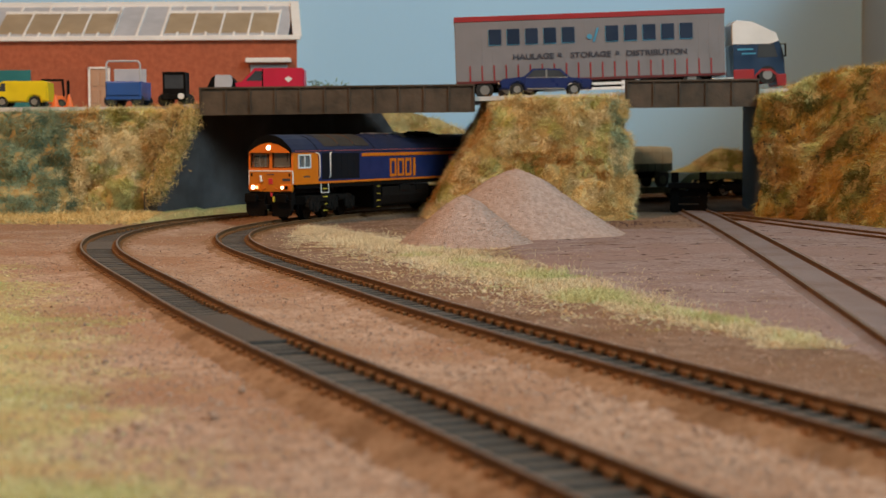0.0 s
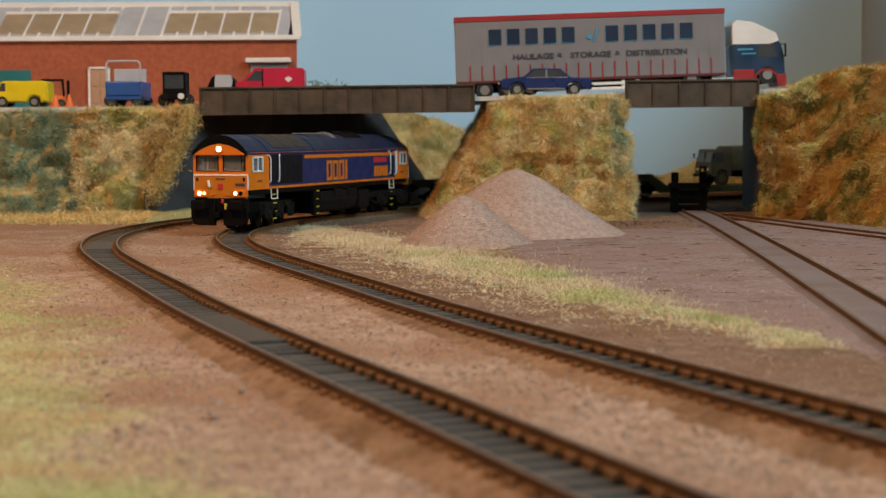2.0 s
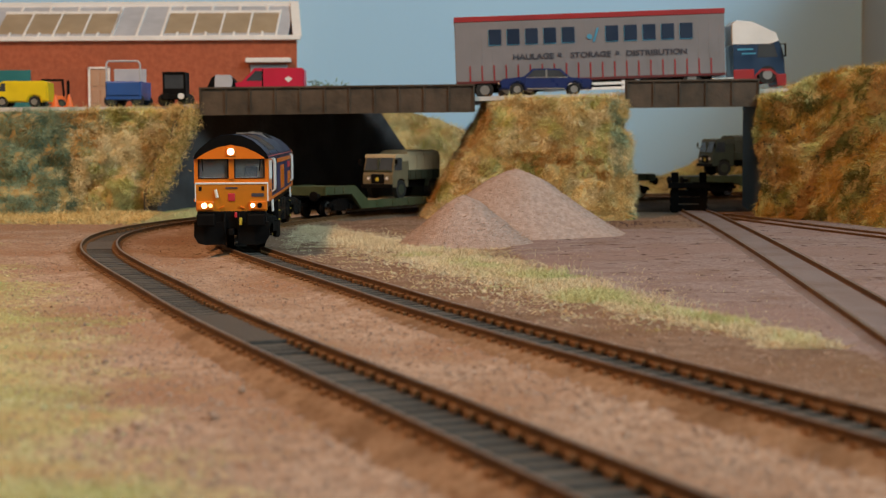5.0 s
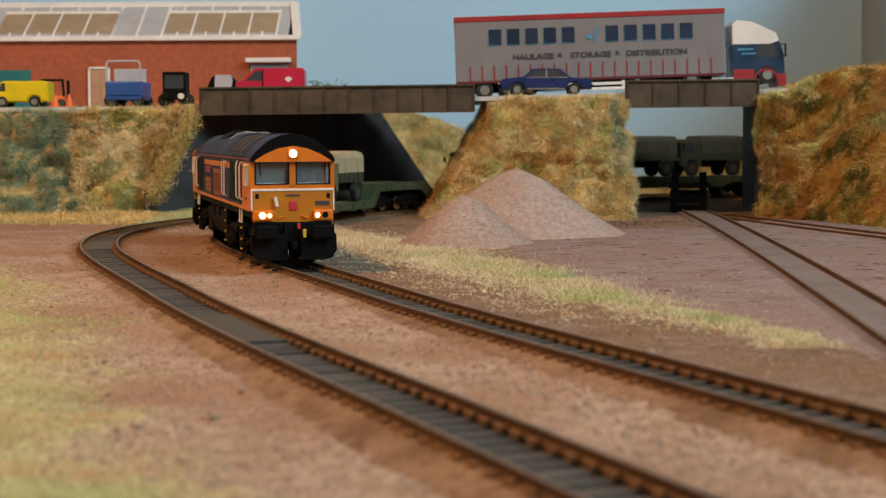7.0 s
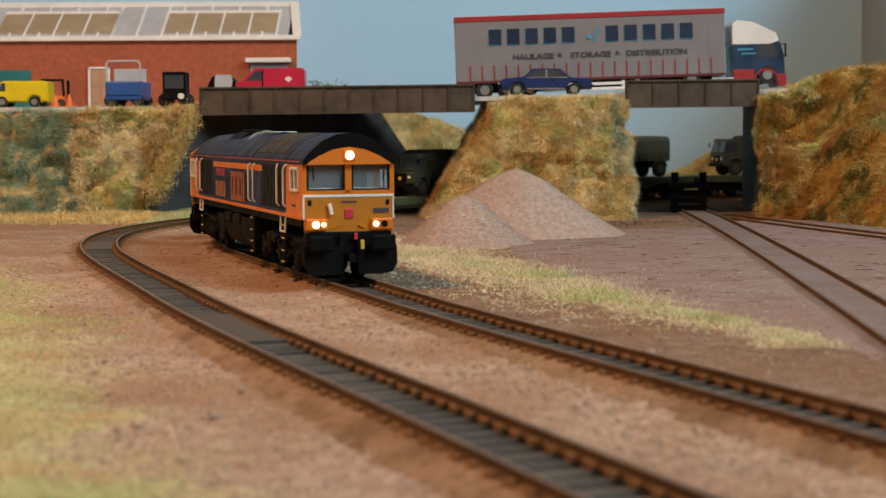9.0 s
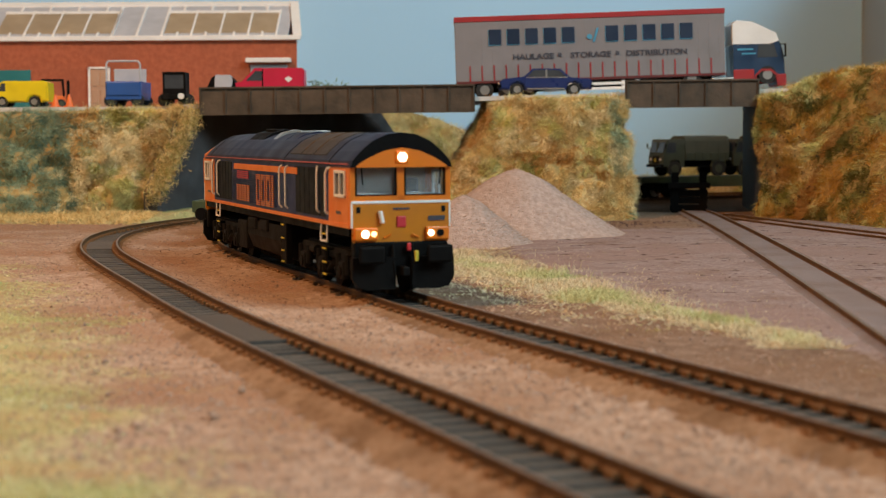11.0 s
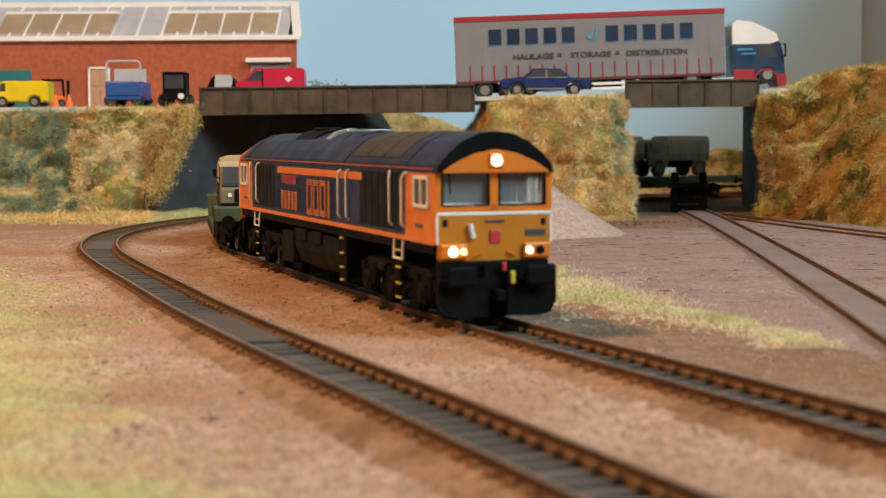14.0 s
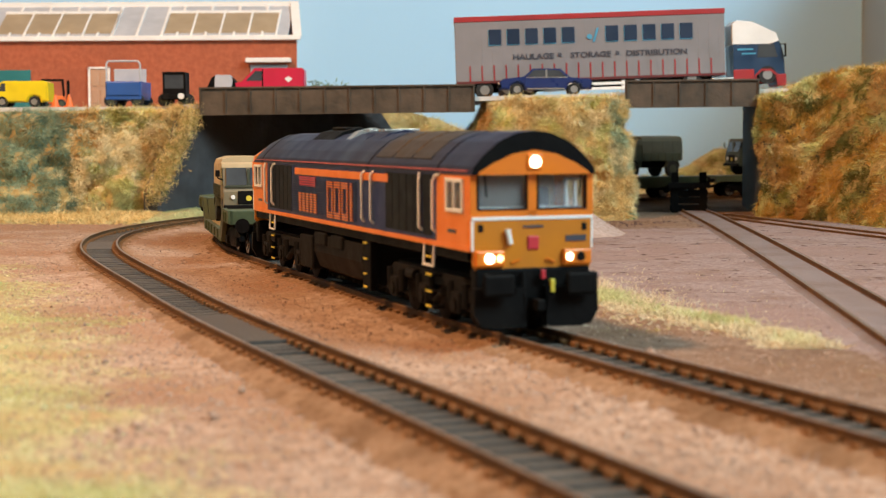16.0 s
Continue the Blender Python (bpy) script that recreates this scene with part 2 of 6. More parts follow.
# ---- mesh helpers ----
def box(bm, x0, x1, y0, y1, z0, z1, bev=0.0, mi=0):
    """A box in millimetres, its edges bevelled by bev."""
    r = bmesh.ops.create_cube(bm, size=1.0, matrix=Matrix.Translation(((x0 + x1) / 2 * M, (y0 + y1) / 2 * M, (z0 + z1) / 2 * M)) @ Matrix.Diagonal((abs(x1 - x0) * M, abs(y1 - y0) * M, abs(z1 - z0) * M, 1)))
    vs = r["verts"]
    fs = {f for v in vs for f in v.link_faces}
    for f in fs:
        f.material_index = mi
    if bev:
        es = list({e for v in vs for e in v.link_edges})
        o = bmesh.ops.bevel(bm, geom=es, offset=bev * M, segments=2, affect="EDGES", profile=0.5)
        for f in o["faces"]:
            f.material_index = mi


def cyl(bm, p, q, r, seg=14, r2=None, mi=0):
    """A cylinder or cone from p to q, millimetres."""
    a, b = Vector(p) * M, Vector(q) * M
    d = b - a
    m = Matrix.Translation((a + b) / 2) @ d.to_track_quat("Z", "Y").to_matrix().to_4x4()
    o = bmesh.ops.create_cone(bm, cap_ends=True, segments=seg, radius1=r * M, radius2=(r if r2 is None else r2) * M, depth=d.length, matrix=m)
    for v in o["verts"]:
        for f in v.link_faces:
            f.material_index = mi


def prism(bm, pts, axis, a0, a1, mi=0):
    """Extrudes a closed outline. axis 'x': points are (y, z); 'y': points are (x, z); 'z': points are (x, y)."""
    def at(u, v, w):
        return {"x": (w, u, v), "y": (u, w, v), "z": (u, v, w)}[axis]
    lo = [bm.verts.new(Vector(at(u, v, a0)) * M) for u, v in pts]
    hi = [bm.verts.new(Vector(at(u, v, a1)) * M) for u, v in pts]
    fs = [bm.faces.new(lo), bm.faces.new(hi)]
    for i in range(len(pts)):
        j = (i + 1) % len(pts)
        fs.append(bm.faces.new((lo[i], lo[j], hi[j], hi[i])))
    for f in fs:
        f.material_index = mi
    bmesh.ops.recalc_face_normals(bm, faces=fs)


def pipe(bm, pts, r, seg=6, mi=0):
    for a, b in zip(pts, pts[1:]):
        cyl(bm, a, b, r, seg, mi=mi)


def finish(name, bm, mats, parent=None, label="", smooth=False):
    me = bpy.data.meshes.new(name)
    bm.to_mesh(me)
    bm.free()
    for m in (mats if isinstance(mats, (list, tuple)) else [mats]):
        me.materials.append(m)
    if smooth:
        for p in me.polygons:
            p.use_smooth = True
    ob = new(name, me)
    if parent:
        ob.parent = parent
    if label:
        ob["label"] = label
    return ob


def part(name, bm, material, parent, label="", smooth=False):
    return finish(name, bm, material, parent, label, smooth)


def raw(name, verts, faces, mats, parent=None, idx=None, smooth=False):
    """A mesh from arrays in millimetres."""
    me = bpy.data.meshes.new(name)
    me.from_pydata((np.asarray(verts, float) * M).tolist(), [], faces if isinstance(faces, list) else faces.tolist())
    for m in (mats if isinstance(mats, (list, tuple)) else [mats]):
        me.materials.append(m)
    if idx is not None:
        me.polygons.foreach_set("material_index", idx)
    if smooth:
        me.polygons.foreach_set("use_smooth", [True] * len(me.polygons))
    me.update()
    ob = new(name, me)
    if parent:
        ob.parent = parent
    return ob


def thing(name, label, category, group="", kind="", m=None):
    ob = new(name)
    ob.empty_display_size = 0.01
    if m is not None:
        ob.matrix_world = m
    return tagged(ob, label, category, group, kind)


def B():
    return bmesh.new()


def at(x, y, z, rz=0, rx=0, ry=0):
    return pose(x * M, y * M, z * M, rx, ry, rz)


# ---- the line of the inner track: headings every 110 mm, from the front backwards ----
HEADS = (111.2, 111, 110, 108.2, 109, 107.2, 98, 81, 68, 56, 48, 34, 24, 17, 12, 10)
LS = np.arange(-260, 2500, 2.0)
LH = np.radians(np.interp(LS, np.arange(len(HEADS)) * 110.0, HEADS))
LX = np.concatenate([[0], np.cumsum(np.cos(LH[:-1]) * 2)])
LY = np.concatenate([[0], np.cumsum(np.sin(LH[:-1]) * 2)])
LX += 96.8 - np.interp(0, LS, LX)
LY += 237.0 - np.interp(0, LS, LY)


def line(s, off=0.0):
    """A point at s on the line, off millimetres to its west side, and the heading (back along the train)."""
    h = np.interp(s, LS, LH)
    return np.interp(s, LS, LX) - np.sin(h) * off, np.interp(s, LS, LY) + np.cos(h) * off, h


# ---- the room, so that light and reflections close ----
def slab(name, x0, x1, y0, y1, z0, z1, material, label, category, kind="structure"):
    bm = B()
    box(bm, x0, x1, y0, y1, z0, z1)
    return tagged(finish(name, bm, material), label, category, kind=kind)


slab("floor", -1100, 1900, -900, 1800, -920, -900, PLASTER, "plain floor of the layout room", "floor")
slab("ceiling", -1100, 1900, -900, 1800, 1800, 1830, PLASTER, "plain plastered ceiling of the layout room", "ceiling")
slab("wall_west", -1130, -1100, -900, 1800, -900, 1800, PLASTER, "plain plastered wall of the room", "wall")
slab("wall_east", 1900, 1930, -900, 1800, -900, 1800, PLASTER, "plain plastered wall of the room", "wall")
slab("wall_south", -1130, 1930, -930, -900, -900, 1800, PLASTER, "plain plastered wall of the room", "wall")
slab("wall_north", -1130, 1930, 1800, 1830, -900, 1800, PLASTER, "plain plastered wall of the room", "wall")
table = slab("baseboard", -500, 1300, 60, 1720, -60, -16, PLY, "plywood baseboard on legs carrying the model railway", "baseboard")
for lx in (-450, 1250):
    for ly in (110, 1670):
        bm = B()
        box(bm, lx - 30, lx + 30, ly - 30, ly + 30, -900, -60, 3)
        part("leg", bm, PLY, table)
slab("backdrop", -500, 420, 1650, 1662, -12, 420, SKYPAINT, "pale blue painted sky backdrop board", "backdrop")
# only the far corner shows; the rest is added to shade the right end
slab("end_board", 421, 433, 1000, 1370, -12, 300, SKYSHADED, "grey end board, mostly unseen, added to block window light", "backdrop")
slab("end_board", 421, 433, 1510, 1646, -12, 300, SKYSHADED, "grey end board, mostly unseen, added to block window light", "backdrop")
slab("end_board", 421, 433, 1370, 1510, 76, 300, SKYSHADED, "unseen grey end board above an assumed track portal, blocking window light", "backdrop")
slab("backdrop", 420, 1300, 1646, 1662, -12, 420, SKYSHADED, "grey painted backdrop board, darkened for the shading there", "backdrop")


# ---- ground sheet ----
def fbm(x, y, f, seed=0.0):
    return noise.fractal(Vector((x * f + seed, y * f - seed, seed)), 1.0, 2.0, 4)


def near_track(x, y):
    """Distance from the two running lines, millimetres."""
    d = np.hypot(LX[::5] - x, LY[::5] - y)
    i = int(d.argmin())
    h = LH[::5][i]
    off = (x - LX[::5][i]) * -math.sin(h) + (y - LY[::5][i]) * math.cos(h)
    return off


def left_turf(x, y):
    """How much turf covers the ground west of the lines: 0 to 1."""
    edge = np.interp(y, (200, 253, 340, 432, 551, 693, 760, 900, 1020), (-20, -30, -58, -86, -124, -172, -205, -250, -300))
    return max(0.0, min(1.0, (edge - x + 22 * fbm(x, y, 0.025)) / 60.0 + 0.2))


def pad_edge(y):
    return np.interp(y, (300, 440, 500, 560, 640, 710, 800, 870, 960, 1040), (125, 104, 84, 64, 50, 38, 32, 34, 60, 150))


def pad_in(x, y):
    """Inside the flat hardstanding east of the lines."""
    return x > pad_edge(y) and y < 1060


def height(x, y):
    z = -4.2 + 0.5 * fbm(x, y, 0.05) + 0.35 * fbm(x, y, 0.25, 3.0)
    off = near_track(x, y)
    for o in (0.0, 67.7):
        d = abs(off - o)
        if d < 8.6:
            z = min(z, -5.2)
        elif d < 24:
            z = -2.75 - 0.09 * max(0.0, d - 11.2) + 0.4 * fbm(x, y, 0.3, 3.0)
    t = left_turf(x, y)
    z += t * (1.2 + 1.5 * fbm(x, y, 0.02, 7.0))
    if x < -60 and y > 990:
        z += max(0.0, min(8.0, (y - 1000 - 40 * (x > -170)) * 0.06)) * (1 if off > 95 else 0)
    if pad_in(x, y):
        z = -3.6 + 0.15 * fbm(x, y, 0.04)
    return z


def build_ground():
    xs = np.concatenate([np.arange(-498, -330, 24), np.arange(-330, 300, 3.2), np.arange(300, 1310, 40)])
    ys = np.concatenate([np.arange(62, 180, 8), np.arange(180, 700, 4.0), np.arange(700, 1180, 5.5), np.arange(1180, 1700, 20)])
    v = [(x, y, height(x, y)) for y in ys for x in xs]
    nx, ny = len(xs), len(ys)
    f = [(j * nx + i, j * nx + i + 1, (j + 1) * nx + i + 1, (j + 1) * nx + i) for j in range(ny - 1) for i in range(nx - 1)]
    ob = raw("ground", v, f, GROUND, smooth=True)
    covers = {k: np.zeros(len(v), np.float32) for k in ("turf", "pad", "earth", "rust")}
    for k, (x, y, z) in enumerate(v):
        off = near_track(x, y)
        covers["turf"][k] = max(left_turf(x, y), max(0.0, min(1.0, (y - 1020) / 40)) if x < -60 and off > 88 else 0.0)
        covers["pad"][k] = max(0.0, min(1.0, 0.5 + (x - pad_edge(y)) / 12)) * (max(0.0, min(1.0, (1000 - y) / 50)) if x < 172 else float(y < 1060))
        covers["earth"][k] = max(0.0, min(1.0, (-11 - off) / 6)) if x > -400 else 0.0
        d = min(abs(off), abs(off - 67.7))
        covers["rust"][k] = 0.95 * max(0.0, min(1.0, (19 - d) / 10))
    for k, w in covers.items():
        ob.data.attributes.new(k, "FLOAT", "POINT").data.foreach_set("value", w)
    tagged(ob, "pinkish ballast ground with faded turf and hardstanding", "ground", kind="structure")


build_ground()


# ---- scatter: stones, grass, fibres as joined meshes ----
def stones(name, places, sizes, material, label, category="gravel"):
    base = np.array([(1, 0, 0), (-1, 0, 0), (0, 1, 0), (0, -1, 0), (0, 0, 1), (0, 0, -0.6)], float)
    tri = np.array([(0, 2, 4), (2, 1, 4), (1, 3, 4), (3, 0, 4), (2, 0, 5), (1, 2, 5), (3, 1, 5), (0, 3, 5)])
    rng = np.random.default_rng(len(places))
    vs, fs = [], []
    for k, (p, s) in enumerate(zip(places, sizes)):
        a = rng.uniform(0, 6.28)
        j = base * s * rng.uniform(0.6, 1.3, (6, 1)) * (1, 1, 0.75)
        r = np.stack([j[:, 0] * math.cos(a) - j[:, 1] * math.sin(a), j[:, 0] * math.sin(a) + j[:, 1] * math.cos(a), j[:, 2]], 1)
        vs.append(r + p)
        fs.append(tri + 6 * k)
    ob = raw(name, np.concatenate(vs), np.concatenate(fs), material)
    return tagged(ob, label, category, kind="stuff")


def fibres(name, roots, dirs, lengths, width, material, label, category="grass", bend=0.35):
    """Bent two-segment blades. roots, dirs: n x 3."""
    n = len(roots)
    rng = np.random.default_rng(n)
    roots, dirs = np.asarray(roots, float), np.asarray(dirs, float)
    dirs /= np.linalg.norm(dirs, axis=1)[:, None]
    L = np.asarray(lengths)[:, None]
    side = np.cross(dirs, rng.normal(size=(n, 3)))
    side /= np.linalg.norm(side, axis=1)[:, None] + 1e-9
    droop = rng.normal(size=(n, 3)) * bend
    mid = roots + dirs * L * 0.55
    d2 = dirs + droop
    tip = mid + d2 / np.linalg.norm(d2, axis=1)[:, None] * L * 0.5
    w = width * rng.uniform(0.6, 1.4, (n, 1))
    v = np.stack([roots - side * w, roots + side * w, mid + side * w * 0.8, mid - side * w * 0.8, tip], 1).reshape(-1, 3)
    k = np.arange(n)[:, None] * 5
    quads = (k + np.array([[0, 1, 2, 3]])).tolist()
    tris = (k + np.array([[3, 2, 4]])).tolist()
    ob = raw(name, v, quads + tris, material)
    return tagged(ob, label, category, kind="stuff")


rng = np.random.default_rng(5)
pl, sz = [], []
while len(pl) < 17000:
    y = 180 + 950 * rng.random() ** 1.5
    x = rng.uniform(-0.28, 0.28) * y + rng.uniform(-20, 20)
    if left_turf(x, y) > rng.random() or (pad_in(x, y) and rng.random() > 0.015):
        continue
    off = near_track(x, y)
    if off < -14 and rng.random() < 0.6:
        continue
    if min(abs(off), abs(off - 67.7)) < 9.5 and rng.random() > 0.05:
        continue
    if min(abs(off), abs(off - 67.7)) < 12.5 and rng.random() > 0.4:
        continue
    pl.append((x, y, height(x, y) + 0.1))
    sz.append(rng.uniform(0.25, 0.6) * (1.8 if rng.random() < 0.02 else 1))
stones("ballast_stones", pl, sz, STONE, "loose pinkish ballast stones between the tracks")


# ---- tracks ----
def lift(s, off=0.0):
    """The running lines climb a little towards the front, the outer one more."""
    return (1.9 if off else 1.2) * float(np.clip(((340 if off else 300) - s) / 230, 0, 1))


def sweep_rail(name, pts, parent, top=0.0, h=2.6, rise=None):
    """A flat-bottomed rail along pts: x, y, heading."""
    prof = [(-1.35, -h), (1.35, -h), (1.35, -h + 0.4), (0.35, -h + 0.8), (0.35, -0.8), (0.62, -0.6), (0.62, -0.08), (0.45, 0.0), (-0.45, 0.0), (-0.62, -0.08), (-0.62, -0.6), (-0.35, -0.8), (-0.35, -h + 0.8), (-1.35, -h + 0.4)]
    n = len(prof)
    v, f, idx = [], [], []
    for q, (x, y, hd) in enumerate(pts):
        nx, ny = -math.sin(hd), math.cos(hd)
        up = top + (rise[q] if rise else 0.0)
        v += [(x + nx * u, y + ny * u, up + w) for u, w in prof]
    for k in range(len(pts) - 1):
        for i in range(n):
            j = (i + 1) % n
            f.append((k * n + i, k * n + j, (k + 1) * n + j, (k + 1) * n + i))
            idx.append(1 if i == 7 else 0)
    return raw(name, v, f, [RAILSIDE, RAILTOP], parent, idx)


def sleeper_mesh():
    bm = B()
    box(bm, -11.2, 11.2, -1.75, 1.75, -4.6, -2.75, 0.15)
    for rx in (-8.6, 8.6):
        for sx in (-1, 1):
            box(bm, rx + sx * 0.6, rx + sx * 2.5, -1.5, 1.5, -2.8, -1.55, 0.2, mi=1)
    me = bpy.data.meshes.new("sleeper")
    bm.to_mesh(me)
    bm.free()
    me.materials.append(SLEEPER)
    me.materials.append(CHAIR)
    return me


def build_track(name, off, s0, s1, sleeper_to, label):
    t = thing(name, label, "railway track", "running lines", "structure")
    for side in (-8.65, 8.65):
        sweep_rail("rail", [line(s, off + side) for s in np.arange(s0, s1, 8.0)], t, rise=[lift(s, off) for s in np.arange(s0, s1, 8.0)])
    bed = []
    ss = np.arange(s0, s1, 8.0)
    for s in ss:
        x, y, h = line(s, off)
        nx, ny = -math.sin(h), math.cos(h)
        bed += [(x - nx * 8.2, y - ny * 8.2, -3.55 + lift(s, off)), (x + nx * 8.2, y + ny * 8.2, -3.55 + lift(s, off))]
    ob = raw("track_bed", bed, [(2 * i, 2 * i + 1, 2 * i + 3, 2 * i + 2) for i in range(len(ss) - 1)], BED, t)
    # ballast heaped against the outside of both rails
    for sg in (-1, 1):
        v = []
        ss = np.arange(s0, min(s1, 1400), 3.0)
        for s in ss:
            for u, z, up in ((9.4, -2.15, 1.0), (11.5, -2.35, 0.9), (15.5, -3.2, 0.45), (24, -5.2, 0.0)):
                w = u + 0.9 * noise.noise(Vector((s * 0.16, u, off + 50 * sg)))
                x, y, h = line(s, off + sg * w)
                v.append((x, y, z + up * lift(s, off) + 0.5 * noise.noise(Vector((s * 0.3, u * 0.6, off + sg)))))
        k = np.arange(len(ss) - 1)
        raw("ballast_shoulder", v, [(4 * i + j, 4 * i + j + 1, 4 * i + j + 5, 4 * i + j + 4) for i in k for j in range(3)], SHOULDER, t, smooth=True)
    me = sleeper_mesh()
    r = random.Random(3)
    for s in np.arange(s0, sleeper_to, 7.4):
        x, y, h = line(s + r.uniform(-0.3, 0.3), off)
        o = new("sleeper", me)
        o.parent = t
        o.matrix_local = at(x, y, lift(s, off) + r.uniform(-0.15, 0.1), math.degrees(h) - 90 + r.uniform(-1, 1))
    return t


inner = build_track("railway_track", 0.0, -250, 2400, 1330, "inner running line with rusty rails and dark sleepers")
outer = build_track("railway_track", 67.7, -250, 2400, 1230, "outer running line with rusty rails and dark sleepers")
for s0, s1 in ((227, 300), (610, 660)):
    bm = B()
    v = []
    for s in np.linspace(s0, s1, 8):
        x, y, h = line(s, 67.7)
        nx, ny = -math.sin(h), math.cos(h)
        v.append([bm.verts.new(Vector((x + nx * u, y + ny * u, z + lift(s, 67.7))) * M) for u, z in ((-7.2, -3.6), (-7.2, -1.9), (7.2, -1.9), (7.2, -3.6))])
    for a, b in zip(v, v[1:]):
        for i in range(3):
            bm.faces.new((a[i], a[i + 1], b[i + 1], b[i]))
    bm.faces.new(v[0])
    bm.faces.new(v[-1][::-1])
    part("crossing_panel", bm, SLEEPER, outer, "plain dark board laid between the rails")


def smooth_path(pts, step=8.0):
    p = np.array(pts, float)
    d = np.concatenate([[0], np.cumsum(np.hypot(*np.diff(p, axis=0).T))])
    co = [np.polyfit(d, p[:, k], min(4, len(p) - 1)) for k in (0, 1)]
    u = np.arange(0, d[-1], step)
    x, y = np.polyval(co[0], u), np.polyval(co[1], u)
    h = np.arctan2(np.gradient(y), np.gradient(x))
    return x, y, h


def build_siding(name, pts, label, infill):
    t = thing(name, label, "railway siding", "", "structure")
    x, y, h = smooth_path(pts)
    for side in (-8.65, 8.65):
        sweep_rail("rail", [(a - math.sin(c) * side, b + math.cos(c) * side, c) for a, b, c in zip(x, y, h)], t, top=-1.1 if infill and side < 0 else -1.3 if infill else -2.3)
    if infill:
        v = []
        for a, b, c in zip(x, y, h):
            for u in (-6.4, 8.0):
                v.append((a - math.sin(c) * u, b + math.cos(c) * u, -2.2))
            for u in (-6.4, 8.0):
                v.append((a - math.sin(c) * u, b + math.cos(c) * u, -4.0))
        f = []
        for i in range(len(x) - 1):
            k = 4 * i
            f += [(k, k + 1, k + 5, k + 4), (k, k + 4, k + 6, k + 2), (k + 1, k + 3, k + 7, k + 5)]
        raw("concrete_infill", v, f, GREYINFILL, t)
        v = []
        for a, b, c in zip(x, y, h):
            v += [(a - math.sin(c) * u, b + math.cos(c) * u, z) for u, z in ((9.7, -2.7), (12.5, -3.6))]
        raw("surface_fillet", v, [(2 * i, 2 * i + 1, 2 * i + 3, 2 * i + 2) for i in range(len(x) - 1)], GREYINFILL, t)
        for u0, u1 in ((-8.1, -6.3),):
            v = []
            for a, b, c in zip(x, y, h):
                v += [(a - math.sin(c) * u, b + math.cos(c) * u, -3.1) for u in (u0, u1)]
            raw("flangeway", v, [(2 * i, 2 * i + 1, 2 * i + 3, 2 * i + 2) for i in range(len(x) - 1)], RAILSIDE, t)
    return t


build_siding("siding", [(104, 200), (116, 330), (122.5, 400), (134, 531), (144.5, 655), (155, 779), (165.5, 925), (180.5, 1177)], "rusty siding set in grey-pink hardstanding", True)
build_siding("siding", [(186, 1135), (196, 1090), (209, 1024), (225, 947), (242, 875), (274, 742)], "rusty siding diverging across the hardstanding", False)

bs = thing("buffer_stop", "dark timber buffer stop at the end of the siding", "buffer stop", m=at(178, 1185, 0, -5))
for sx in (-1, 1):
    bm = B()
    box(bm, sx * 10 - 2.6, sx * 10 + 2.6, -2, 2, -4, 25, 0.3)
    part("post", bm, BLACK, bs)
    bm = B()
    prism(bm, [(2, 18), (2, 13), (24, -4), (30, -4)], "x", sx * 10 - 1.5, sx * 10 + 1.5)
    part("brace", bm, BLACK, bs)
bm = B()
box(bm, -15, 15, -6, -2, 13.5, 17.5, 0.5)
part("buffer_beam", bm, BLACK, bs)
for z in (-3, 2.4, 7.8):
    bm = B()
    box(bm, -13.5, 13.5, -1.6, 2.4, z, z + 4.6, 0.4)
    part("plank", bm, BLACK, bs)


# ---- banks: steep faces covered with fibre ----
def bank(name, foot, crest, zc, material, label, back=60.0, rough=7.0, n=150, m=44):
    """A face lofted from the foot line (x, y) to the crest line (x, y, z), then back over the top."""
    foot, crest = np.array(foot, float), np.array(crest, float)
    uu = np.linspace(0, 1, n)

    def along(p):
        t = np.linspace(0, 1, len(p))
        return np.stack([np.interp(uu, t, p[:, k]) for k in range(p.shape[1])], 1)
    F, C = along(foot), along(crest)
    v = []
    for j in range(m + 5):
        w = min(1.0, j / (m - 1))
        for i in range(n):
            e = w ** 0.85
            z = -5 + (C[i, 2] + 5) * w
            x = F[i, 0] + (C[i, 0] - F[i, 0]) * e
            y = F[i, 1] + (C[i, 1] - F[i, 1]) * e
            q = Vector((x, y, z))
            lump = 2.2 * abs(noise.noise(q * 0.034 + Vector((3.1, 0.7, 5.2)))) + 0.9 * abs(noise.noise(q * 0.085)) - 0.75
            k = (1.25 * rough * lump + 0.35 * rough * noise.fractal(q * 0.12, 1.0, 2.0, 3)) * min(1, 3 * w + 0.2) * (1 if j < m - 2 else 0.35)
            y -= k
            x += 0.4 * k
            z += 0.3 * k * (w < 1)
            if j >= m:
                y += back * (j - m + 1) / 5
            v.append((x, y, z))
    f = [(j * n + i, j * n + i + 1, (j + 1) * n + i + 1, (j + 1) * n + i) for j in range(m + 4) for i in range(n - 1)]
    ob = raw(name, v, f, material, smooth=True)
    tagged(ob, label, "embankment", kind="structure")
    return np.array(v).reshape(m + 5, n, 3)


